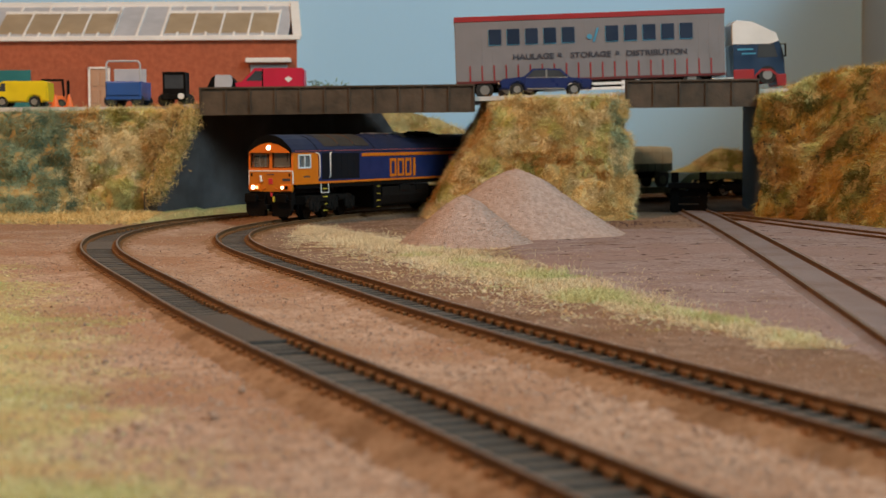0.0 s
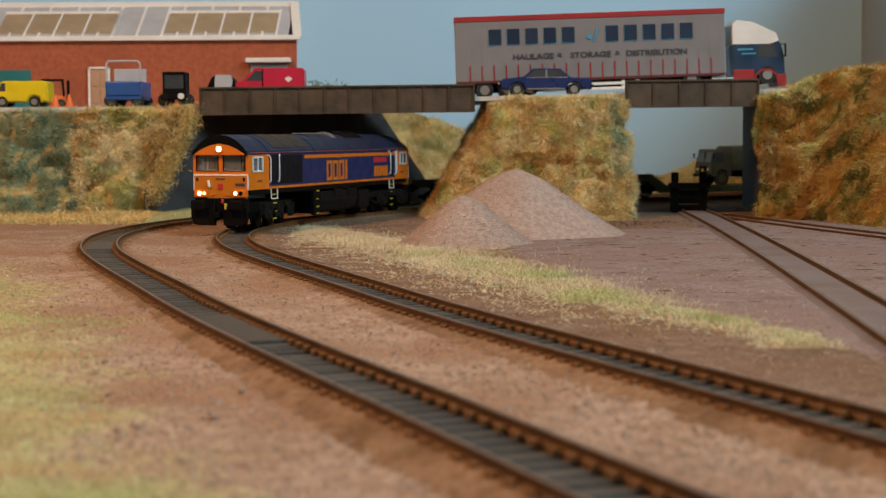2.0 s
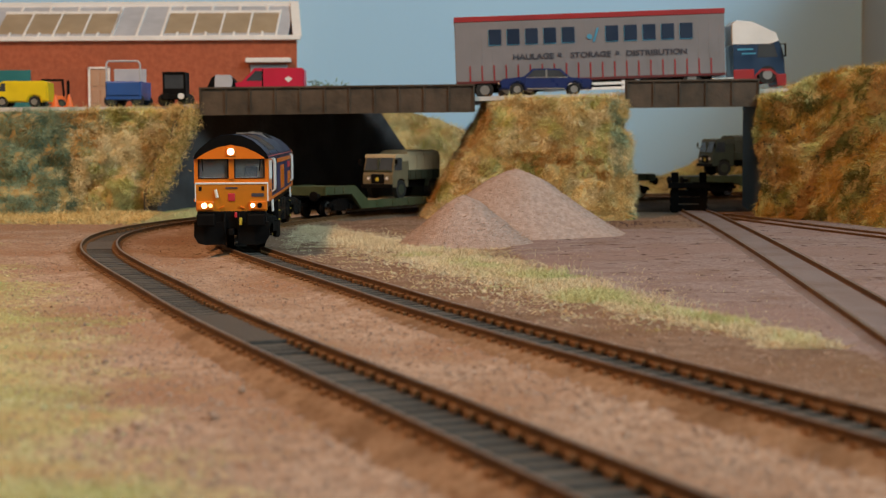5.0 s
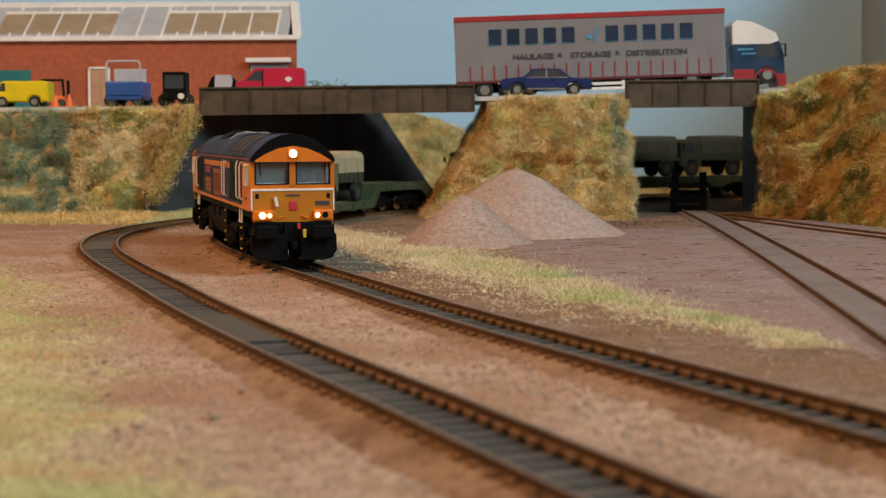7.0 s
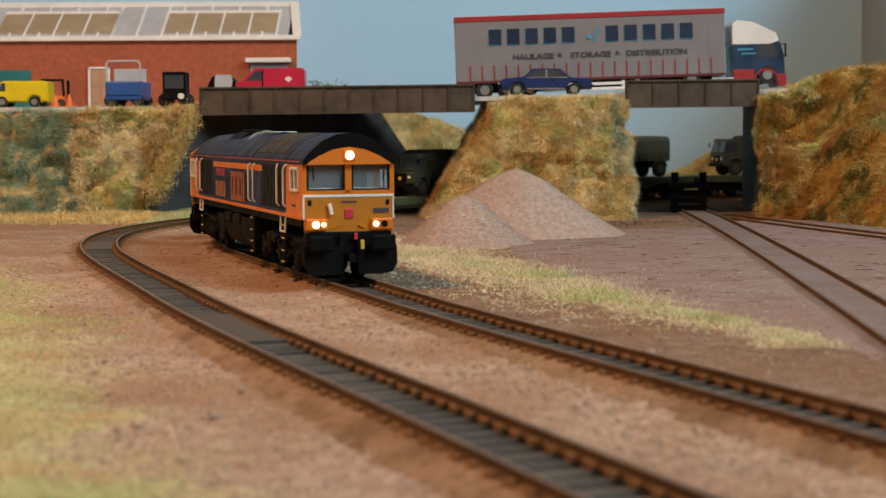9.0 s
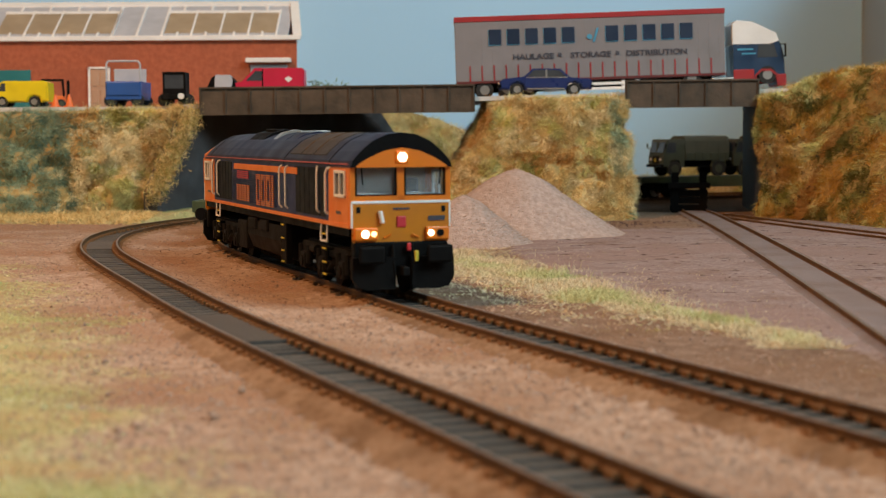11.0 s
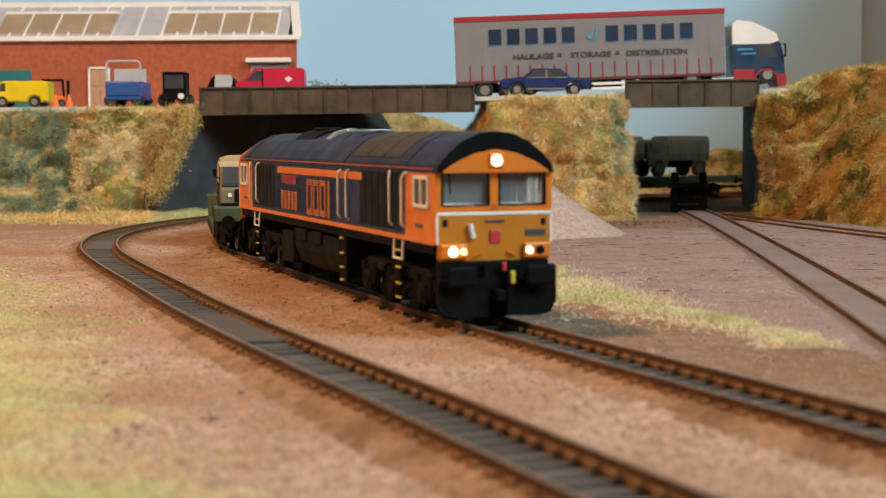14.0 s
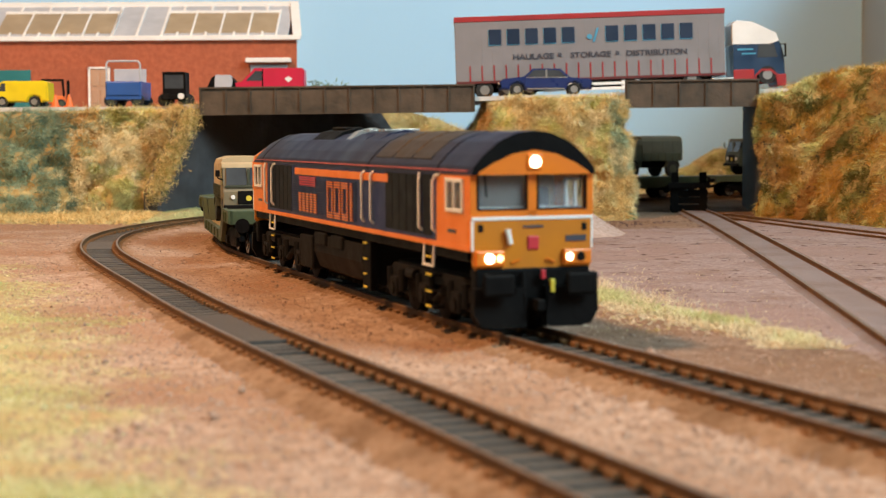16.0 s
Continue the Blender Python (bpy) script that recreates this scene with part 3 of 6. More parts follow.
def clothe(grid, count, palette, where, length=(2.8, 7), width=0.16, seed=1, patch=0.03):
    """Matted fibres whose colour changes patch by patch: palette of (share, name, material, label)."""
    g = np.random.default_rng(seed)
    mm, nn, _ = grid.shape
    a, b = g.uniform(0, mm - 3.01, count), g.uniform(0, nn - 1.01, count)
    i, j = a.astype(int), b.astype(int)
    fa, fb = (a - i)[:, None], (b - j)[:, None]
    P = grid[i, j] * (1 - fa) * (1 - fb) + grid[i + 1, j] * fa * (1 - fb) + grid[i, j + 1] * (1 - fa) * fb + grid[i + 1, j + 1] * fa * fb
    N = np.cross(grid[i, j + 1] - grid[i, j], grid[i + 1, j] - grid[i, j])
    N /= np.linalg.norm(N, axis=1)[:, None] + 1e-9
    # fibres of one lock lie one way
    comb = np.array([(noise.noise(Vector(p) * 0.10), noise.noise(Vector(p) * 0.10 + Vector((40, 0, 0))), noise.noise(Vector(p) * 0.10 + Vector((0, 40, 0)))) for p in P])
    N = N * 0.6 + comb * 1.9 + g.normal(size=N.shape) * 0.42 - np.array([0, 0, 0.45])
    L = g.uniform(*length, count) * (1 + 0.6 * comb[:, 0])
    # one slow field for each colour; the strongest wins, with a ragged edge
    score = np.zeros((count, len(palette)))
    for k, (share, _, _, _) in enumerate(palette):
        off = Vector((17.0 * k + seed, 5.0 * seed, 31.0 * k))
        field = np.array([noise.noise(Vector(p) * patch + off) + 0.55 * noise.noise(Vector(p) * patch * 2.7 + off) for p in P])
        lean = np.array([share(p) for p in P]) if callable(share) else share
        score[:, k] = field + lean + g.normal(size=count) * 0.13
    best = score.argmax(1)
    for k, (_, name, material, words) in enumerate(palette):
        m = best == k
        if m.sum() > 20:
            fibres(name, P[m], N[m], L[m], width, material, words + " " + where, "vegetation", 0.9)


def flecks(grid, count, where, seed, big=1.0):
    """Dark dead leaves caught in the scrub."""
    g = np.random.default_rng(seed)
    mm, nn, _ = grid.shape
    pl, sz = [], []
    while len(pl) < count:
        p = grid[g.integers(1, mm - 8), g.integers(1, nn - 1)]
        if noise.noise(Vector(p) * 0.04 + Vector((seed, 0, 0))) < g.normal() * 0.15:
            continue
        for _ in range(g.integers(1, 5)):
            pl.append(p + g.normal(size=3) * (2.5, 1.0, 2.2) - np.array((0, 2.2, 0)))
            sz.append(g.uniform(0.35, 1.0) * big)
    stones("leaf_flecks", pl, sz, FLECK, "dark dead leaf flecks caught " + where, "leaf litter")


gl = bank("embankment_west", [(-420, 1066), (-300, 1080), (-255, 1088), (-230, 1098), (-213, 1116), (-205, 1150)], [(-420, 1140, 70.5), (-300, 1138, 70.5), (-240, 1136, 71), (-206, 1136, 71), (-184, 1140, 71.5), (-174, 1148, 72)], 76, BANK, "straw and green scrub bank below the yard")
# scrub greens westward; the blue in them also stands for cool window light
west = lambda p: max(-1.2, min(0.9, (-238 - p[0]) / 45))
clothe(gl, 90000, [(lambda p: west(p) + 0.1, "scrub_green", GREYGREEN, "grey-green scrub fibres"), (lambda p: west(p) - 0.1, "scrub_green", BLUEGREEN, "dark blue-green scrub fibres"),
                   (0.12, "scrub_straw", STRAW, "straw-coloured fibres"), (0.1, "scrub_straw", PALESTRAW, "pale straw fibres"), (0.0, "scrub_straw", RUSSET, "russet fibres"),
                   (-0.05, "scrub_green", OLIVEFIB, "olive fibres"), (0.0, "scrub_straw", YELLOWFIB, "yellow-green fibres")], "on the bank below the yard", seed=3)
flecks(gl, 260, "in the bank below the yard", 71, 0.8)

gm = bank("embankment_middle", [(-18, 1215), (-16, 1150), (-8, 1098), (24, 1072), (60, 1066), (100, 1070), (125, 1085), (129, 1110), (129, 1215)],
          [(32, 1215, 74), (31, 1160, 74), (36, 1136, 75.5), (52, 1122, 76.5), (74, 1118, 77), (100, 1118, 77.5), (118, 1124, 77.5), (122, 1132, 77.5), (122, 1215, 77.5)], 80, BANK, "tall straw-covered mound between the two bridge spans", back=30, rough=5)
# grey-green east of x 112 paints the cool window light on that side
clothe(gm, 95000, [(0.22, "scrub_straw", STRAW, "matted straw-coloured fibres"), (0.18, "scrub_straw", PALESTRAW, "pale straw fibres"), (0.0, "scrub_straw", RUSSET, "russet fibres"),
                   (-0.15, "scrub_green", OLIVEFIB, "olive fibres"), (0.08, "scrub_straw", YELLOWFIB, "yellow-green fibres"), (lambda p: -0.75 + 0.9 * (p[0] > 112), "scrub_green", GREYGREEN, "grey-green fibres imitating cool window light")],
       "on the mound between the spans", seed=4, patch=0.042)
flecks(gm, 120, "in the straw mound", 72, 0.7)
ge = bank("embankment_east", [(213, 1116), (234, 1080), (248, 1028), (262, 962), (285, 880), (330, 780)],
          [(216, 1124, 77), (240, 1128, 82), (266, 1122, 93), (300, 1060, 97), (330, 980, 98), (390, 880, 98)], 95, BANK, "tall scrub bank beside the siding, tinted amber for warm lamp light", back=60, rough=8)
# palette leans amber to imitate a face lit only by the warm lamp
clothe(ge, 100000, [(0.15, "scrub_amber", WARMLITFIB, "fibres tinted amber for warm lamp light"), (0.12, "scrub_amber", RUSSET, "russet fibres"), (0.0, "scrub_green", OLIVEFIB, "olive fibres"),
                    (0.02, "scrub_amber", YELLOWFIB, "yellow-green fibres"), (-0.02, "scrub_green", DARKOLIVE, "dark olive fibres"), (-0.12, "scrub_amber", STRAW, "straw-coloured fibres")],
       "on the bank beside the siding", seed=6, patch=0.04)
flecks(ge, 900, "in the amber bank", 73)
gh = bank("embankment_far", [(-130, 1320), (-60, 1362), (0, 1420), (70, 1480), (150, 1520), (215, 1540), (245, 1546), (270, 1548), (295, 1550), (330, 1556)],
          [(-140, 1390, 84), (-70, 1430, 84), (0, 1490, 66), (70, 1540, 34), (150, 1570, 14), (215, 1585, 11), (245, 1590, 22), (270, 1592, 38), (295, 1595, 35), (330, 1600, 20)], 70, BANK, "far grassy slope behind the bridge", back=40, rough=6)
clothe(gh, 26000, [(0.15, "scrub_straw", STRAW, "straw-coloured fibres"), (0.0, "scrub_straw", PALESTRAW, "pale straw fibres"), (0.05, "scrub_straw", YELLOWFIB, "yellow-green fibres"), (0.0, "scrub_green", OLIVEFIB, "olive fibres")],
       "on the far slope", seed=8)


# ---- bridge ----
def road_z(x):
    return 75.0 + (x + 170) * 0.021


br = thing("road_bridge", "dark brown plate girder road bridge over the tracks", "bridge", kind="structure")


def girder(x0, x1, zt0, zt1, depth, n):
    L = x1 - x0
    slope = (zt1 - zt0) / L
    bm = B()
    for a, b, t in ((0, -1.2, 3.4), (-depth + 0.9, -depth, 2.8), (-1.2, -depth + 0.9, 2.0)):
        prism(bm, [(x0, zt0 + a), (x1, zt1 + a), (x1, zt1 + b), (x0, zt0 + b)], "y", 1130 - t + 2.0, 1130 + t - 2.0 + 4)
    part("web", bm, GIRDER, br)
    for i in range(n + 1):
        x = x0 + 1 + (L - 2) * i / n
        z = zt0 + slope * (x - x0)
        bm = B()
        box(bm, x - 0.35, x + 0.35, 1128.8, 1131, z - depth + 0.8, z - 1.1, 0.1)
        part("stiffener", bm, GIRDER, br)


girder(-167, 22.5, 86.4, 87.6, 19.2, 11)
girder(126, 218, 89.6, 90.2, 19.0, 5)
bm = B()
prism(bm, [(-178, road_z(-178)), (520, road_z(520)), (520, road_z(520) - 3), (-178, road_z(-178) - 3)], "y", 1134, 1296)
part("deck", bm, ROAD, br, "pale grey road deck")
bm = B()
prism(bm, [(-498, 73.8), (-178.2, 73.8), (-178.2, -14), (-498, -14)], "y", 1152, 1600)
tagged(finish("yard", bm, ROAD), "pale grey yard behind the road", "yard", kind="structure")


def wall_run(name, pts, z0, tops, thick, material, label):
    """An upright wall along pts with its top heights."""
    p = np.array(pts, float)
    d = np.gradient(p, axis=0)
    d /= np.linalg.norm(d, axis=1)[:, None]
    nrm = np.stack([-d[:, 1], d[:, 0]], 1) * thick
    v = []
    for q, k, zt in zip(p, nrm, tops):
        v += [(q[0], q[1], z0), (q[0], q[1], zt), (q[0] + k[0], q[1] + k[1], zt), (q[0] + k[0], q[1] + k[1], z0)]
    f = []
    for i in range(len(p) - 1):
        for a in range(4):
            b = (a + 1) % 4
            f.append((4 * i + a, 4 * i + b, 4 * i + 4 + b, 4 * i + 4 + a))
    f += [(0, 1, 2, 3), tuple(4 * (len(p) - 1) + k for k in (3, 2, 1, 0))]
    ob = raw(name, v, f, material, br)
    ob["label"] = label
    return ob


ab = [line(s, 103)[:2] for s in np.linspace(962, 1085, 14)]
first, last = ab[0], ab[-1]
nw = (-192, 1102)
fw = (last[0] + 42, last[1] + 62)
wall_run("abutment", [nw, (-172, 1136)] + ab + [fw], -6, [16] + [72] * 15 + [6], 12, CONCRETE, "grey concrete abutment with sloping wing walls")
# these walls take a darker colour than the west abutment
wall_run("pier_wall", [(219, 1128), (227, 1200), (237, 1296)], -6, [78, 78, 78], -6, DARKPIER, "abutment wall of the small span, coloured near black")
wall_run("pier_wall", [(124.5, 1296), (124.5, 1200), (124.5, 1126)], -6, [76, 76, 76], -4, DARKPIER, "pier wall of the small span, coloured near black")
wall_run("pier_wall", [(38, 1296), (36, 1200), (36, 1136)], -6, [74, 74, 74], 4, DARKPIER, "pier wall of the main span, coloured near black")


g = np.random.default_rng(77)
root = np.stack([-88 + g.normal(size=2600) * 9, 1212 + g.normal(size=2600) * 4, 79 + abs(g.normal(size=2600)) * 4.2], 1)
fibres("low_shrub", root, g.normal(size=(2600, 3)) + (0, 0, 0.6), g.uniform(1.5, 4, 2600), 0.6, BLUEGREEN, "low grey-green shrub behind the bridge parapet", "shrub", 0.8)
# straw creeping over the head of the wing wall
u = g.random(5000)
root = np.stack([-194 + 22 * u + g.normal(size=5000) * 3.5, 1100 + 36 * u - 3 + g.normal(size=5000) * 2.5, 14 + 57 * u + g.normal(size=5000) * 3.5], 1)
fibres("scrub_straw", root, g.normal(size=(5000, 3)) + (0.3, -0.8, -0.2), g.uniform(2.5, 6, 5000), 0.16, STRAW, "straw-coloured scrub creeping over the wing wall", "vegetation", 0.9)
fibres("scrub_green", root[::3] + (0.5, -0.5, 0), g.normal(size=(1667, 3)) + (0.3, -0.8, -0.2), g.uniform(2.5, 6, 1667), 0.16, OLIVEFIB, "olive scrub creeping over the wing wall", "vegetation", 0.9)


# ---- gravel heaps ----
def heap(cx, cy, rx, ry, h, label, seed):
    n, m = 72, 26
    v, f = [], []
    for j in range(m):
        r = j / (m - 1)
        for i in range(n):
            a = 2 * math.pi * i / n
            q = 1 + 0.09 * noise.noise(Vector((math.cos(a) * 1.6, math.sin(a) * 1.6, seed)))
            x, y = cx + rx * r * q * math.cos(a), cy + ry * r * q * math.sin(a)
            t = 1 - r
            z = h * (1.1 * t ** 1.12 if t < 0.72 else 1.1 * t ** 1.12 - 1.15 * (t - 0.72) ** 1.6)
            z += 0.5 * noise.fractal(Vector((x, y, seed)) * 0.16, 1.0, 2.0, 4) * min(1, 4 * t)
            v.append((x, y, z - 4.6))
    for j in range(m - 1):
        for i in range(n):
            k = (i + 1) % n
            f.append((j * n + i, (j + 1) * n + i, (j + 1) * n + k, j * n + k))
    ob = raw("spoil_mound", v, f, GRAVEL, smooth=True)
    tagged(ob, label, "gravel heap", "gravel heaps")
    g = np.random.default_rng(seed)
    pl, sz = [], []
    for _ in range(3500):
        j, i = int((m - 1) * g.random() ** 0.5), g.integers(0, n)
        pl.append(np.array(v[j * n + i]) + g.normal(size=3) * (0.9, 0.9, 0.1))
        sz.append(g.uniform(0.18, 0.45))
    stones("heap_grit", pl, sz, STONE, "fine grit lying on the gravel heap")


heap(11, 850, 37, 34, 27.5, "small cone of pale pinkish gravel", 11)
heap(41, 925, 66, 50, 40, "large cone of pale pinkish gravel", 23)

# grass verge east of the inner line
g = np.random.default_rng(9)
vy = (434, 461, 498, 569, 637, 709, 797, 854, 950, 1046)
vt = (100, 99, 82, 64, 50, 30, 6, -20, -58, -92)
vb = (90, 88, 71, 40, 22, 2, -26, -46, -78, -98)
R0, D0, L0 = [], [], []
kinds = []
while len(R0) < 80000:
    y = g.uniform(425, 1075)
    a, b = np.interp(y, vy, vb), np.interp(y, vy, vt)
    w = g.normal() * 0.5 + 0.5
    x = a + (b - a) * w
    thin = noise.noise(Vector((x, y, 4)) * 0.05) + 0.6 * noise.noise(Vector((x, y, 9)) * 0.16)
    if thin < -0.42 + 0.4 * abs(w - 0.5) + g.normal() * 0.12:
        continue
    if y < 428 or (y > 1000 and abs(near_track(x, y)) < 16):
        continue
    green = noise.noise(Vector((x, y, 1)) * 0.03) + 0.22 - 0.0011 * max(0, y - 560) + 0.3 * g.normal() * 0.5 - 0.5 * abs(w - 0.5)
    R0.append((x, y, -4.4))
    D0.append((g.normal() * 1.1, g.normal() * 1.1, 0.75))
    L0.append(g.uniform(1.6, 4.4) * (1.2 if green > 0.2 else 0.9))
    kinds.append(green > 0.12)
while len(R0) < 96000:
    y = g.uniform(470, 1075)
    a, b = np.interp(y, vy, vb), np.interp(y, vy, vt)
    x = (a + b) / 2 + g.normal() * (6 + 1.0 * (b - a)) - 3
    if noise.noise(Vector((x, y, 14)) * 0.07) < g.normal() * 0.2 or abs(near_track(x, y)) < 15:
        continue
    R0.append((x, y, -4.2))
    D0.append((g.normal() * 1.3, g.normal() * 1.3, 0.5))
    L0.append(g.uniform(0.9, 2.4))
    kinds.append(g.random() < 0.12)
kinds = np.array(kinds)
for pick, paint, words in ((kinds, GRASS, "yellow-green static grass along the track"), (~kinds, PALEGRASS, "bleached straw-coloured static grass along the track")):
    fibres("grass_verge", np.array(R0)[pick], np.array(D0)[pick], np.array(L0)[pick], 0.12, paint, words, bend=0.8)
R0, D0, L0 = [], [], []
while len(R0) < 46000:
    y = 190 + 950 * g.random() ** 1.3
    x = g.uniform(-0.30 * y - 40, -10)
    if left_turf(x, y) < 0.15 + 0.8 * g.random() and not (y > 1035 and near_track(x, y) > 92):
        continue
    R0.append((x, y, height(x, y) - 0.3))
    D0.append((g.normal() * 1.2, g.normal() * 1.2, 0.8))
    L0.append(g.uniform(0.9, 2.2))
fibres("grass_turf", R0, D0, L0, 0.11, GRASS, "short faded static grass beside the track", bend=0.7)


# cracks in the hardstanding, dark crumbs and a few larger stones
g = np.random.default_rng(31)
cv, cf = [], []
for _ in range(360):
    y = g.uniform(470, 1000)
    x = g.uniform(40, 300)
    if not pad_in(x - 6, y):
        continue
    a = g.normal() * 0.35
    n = int(g.integers(3, 9))
    k0 = len(cv)
    for i in range(n):
        w = g.uniform(0.15, 0.75) * (1 if 0 < i < n - 1 else 0.2)
        cv += [(x, y, -3.9), (x, y + 0.4, -3.8 + 0.8 * w * g.uniform(0.3, 1.2))]
        x += g.uniform(1.2, 3.4) * math.cos(a)
        y += g.uniform(1.0, 3.0) * math.sin(a) + g.normal() * 0.7
    cf += [(k0 + 2 * i, k0 + 2 * i + 1, k0 + 2 * i + 3, k0 + 2 * i + 2) for i in range(n - 1)]
tagged(raw("hardstanding_cracks", cv, cf, CRACK), "dark broken cracks in the hardstanding", "crack", kind="stuff")
pl, sz = [], []
for _ in range(420):
    y = 400 + 700 * g.random()
    x = g.uniform(-0.26 * y, 0.27 * y)
    if abs(near_track(x, y)) < 13 or abs(near_track(x, y) - 67.7) < 13:
        continue
    pl.append((x, y, max(height(x, y), -3.6) + 0.2))
    sz.append(g.uniform(0.2, 0.5))
stones("dark_crumbs", pl, sz, CRACK, "dark crumbs of soil scattered on the ground")
for _ in range(420):
    x = g.uniform(70, 178)
    pl.append((x, 985 + 75 * g.random() + 0.25 * abs(x - 120), -3.9))
    sz.append(g.uniform(0.35, 1.1))
stones("soil_crumbs", pl[-420:], sz[-420:], CRACK, "brown soil crumbs at the foot of the mound")
pl = [(-72 + 6 * g.normal(), 352 + 4 * g.normal(), -3) for _ in range(3)] + [(g.uniform(-60, 60), g.uniform(260, 500), -3.2) for _ in range(14)]
stones("large_stones", pl, [g.uniform(0.9, 1.6) for _ in pl], STONE, "larger loose stones on the ballast")

# straw litter along the foot of the west bank
R0, D0, L0 = [], [], []
while len(R0) < 9000:
    x = g.uniform(-360, -190)
    y = 1040 + 70 * g.random() ** 0.7 - 0.08 * (x + 360)
    if near_track(x, y) < 86:
        continue
    R0.append((x, y, height(x, y)))
    D0.append((g.normal(), g.normal(), 0.7))
    L0.append(g.uniform(2, 6))
fibres("straw_litter", R0, D0, L0, 0.2, STRAW, "loose straw litter at the foot of the bank", bend=0.8)


# ---- locomotive ----
def outline(half=17.4, top=53.6, eave=42.2, base=22.3):
    return [(-half, base), (half, base), (half, eave), (half - 0.7, eave + 2.2), (half - 3.4, eave + 5.2), (half - 7.5, eave + 8.6), (half - 12.5, top - 0.6), (0, top), (-half + 12.5, top - 0.6), (-half + 7.5, eave + 8.6), (-half + 3.4, eave + 5.2), (-half + 0.7, eave + 2.2), (-half, eave)]


def wheelset(parent, x, dia, gauge=8.2, steel=True):
    w = new("wheelset")
    w.empty_display_size = 0.002
    w.parent = parent
    w.matrix_local = at(x, 0, dia / 2)
    bm = B()
    for sy in (-1, 1):
        cyl(bm, (0, sy * (gauge - 1.6), 0), (0, sy * (gauge + 0.9), 0), dia / 2, 24)
        cyl(bm, (0, sy * (gauge - 2.3), 0), (0, sy * (gauge - 1.6), 0), dia / 2 + 0.8, 24)
        cyl(bm, (0, sy * (gauge + 0.8), 0), (0, sy * (gauge + 1.0), 0), dia / 2 * 0.82, 24, mi=1)
        for k in range(6):
            a = k * math.pi / 3
            cyl(bm, (math.cos(a) * dia * 0.27, sy * (gauge + 0.9), math.sin(a) * dia * 0.27), (math.cos(a) * dia * 0.27, sy * (gauge + 1.15), math.sin(a) * dia * 0.27), dia * 0.07, 8)
    cyl(bm, (0, -gauge, 0), (0, gauge, 0), 1.2, 10)
    ob = part("axle", bm, [BLACK, STEEL if steel else TANK], w)
    return w


WHEELS, BOGIES = [], []


def mesh_box_part(name, dims, material, parent, bev=0.3, label=""):
    bm = B()
    for d in (dims if isinstance(dims, list) else [dims]):
        box(bm, *d, bev)
    return part(name, bm, material, parent, label)


def build_loco():
    lo = thing("diesel_locomotive", "orange and navy diesel freight locomotive with lit headlights", "locomotive")
    # body shell between the cabs, cabs and roof
    bm = B()
    prism(bm, [p for p in outline(17.1)][:3] + [(-17.1, 42.2)], "x", -246, -26)
    part("body_side", bm, NAVY, lo, "navy blue body side")
    bm = B()
    roof = outline(17.45)[2:]
    ctr = [(a * 0.985, 41.2 + (b - 41.2) * 0.97) for a, b in roof]
    xs = [1.0, -2, -30, -30.1, -230, -252, -263, -266.5]
    sc = [(0.99, 0.0), (1, 0.0), (1, 0), (1, 0), (1, 0), (1, 0), (0.985, -1.2), (0.96, -3.2)]
    rings = []
    for x, (s, dz) in zip(xs, sc):
        rings.append([bm.verts.new(Vector((x, a * s, b + (dz if b > 44 else 0))) * M) for a, b in roof])
    for r0, r1 in zip(rings, rings[1:]):
        for i in range(len(roof) - 1):
            bm.faces.new((r0[i], r0[i + 1], r1[i + 1], r1[i]))
        bm.faces.new((r0[-1], r0[0], r1[0], r1[-1]))
    bm.faces.new(rings[0])
    bm.faces.new(rings[-1][::-1])
    bmesh.ops.recalc_face_normals(bm, faces=bm.faces[:])
    part("roof", bm, ROOFN, lo, "dark navy curved roof")
    bm = B()
    prism(bm, [(a * 0.992, b - 0.05) for a, b in roof], "x", 1.0, 1.25)
    part("roof_fascia", bm, BLACK, lo, "black edge of the roof over the cab")
    # roof fittings
    bm = B()
    for sy in (-1, 1):
        for k in range(3):
            prism(bm, [(sy * 1.2, 53.75), (sy * 5.0, 53.2), (sy * 10.0, 51.0), (sy * 14.1, 47.6), (sy * 15.6, 46.1), (sy * 15.4, 45.6), (sy * 13.8, 47.0), (sy * 9.6, 50.4), (sy * 4.8, 52.4), (sy * 1.2, 53.0)], "x", -37 - k * 18.5, -54 - k * 18.5)
    part("radiator_grille", bm, ROOFBROWN, lo, "brown-black roof grilles")
    # slots between the grille panels
    for x in (-55.2, -73.7):
        bm = B()
        for sy in (-1, 1):
            prism(bm, [(sy * 1.2, 53.9), (sy * 5.0, 53.35), (sy * 10.0, 51.15), (sy * 14.1, 47.75), (sy * 14.0, 47.2), (sy * 9.8, 50.6), (sy * 4.8, 52.6), (sy * 1.2, 53.2)], "x", x - 0.35, x + 0.35)
        part("grille_rib", bm, RAILSIDE, lo, "rusty rib between the roof grilles")

    def saddle(name, xa, xb, w, rise, material, words):
        """A curved plate lying across the roof."""
        bm = B()
        pts = [(-w, 0.0), (-w * 0.62, 1.0), (0, 1.35), (w * 0.62, 1.0), (w, 0.0)]
        crown = [(y, np.interp(abs(y), (0, 4.95, 9.95, 14.05), (53.6, 53.0, 50.8, 47.4)) + q * rise) for y, q in pts]
        prism(bm, crown + [(y, z - 0.9 - rise * 0.2) for y, z in reversed(crown)], "x", xa, xb)
        return part(name, bm, material, lo, words)
    saddle("exhaust", -151, -145, 8.6, 1.2, STEEL, "bright silencer strip across the roof")
    saddle("silencer_cowl", -196, -166, 9.2, 1.25, BLACK, "curved black silencer cowl")
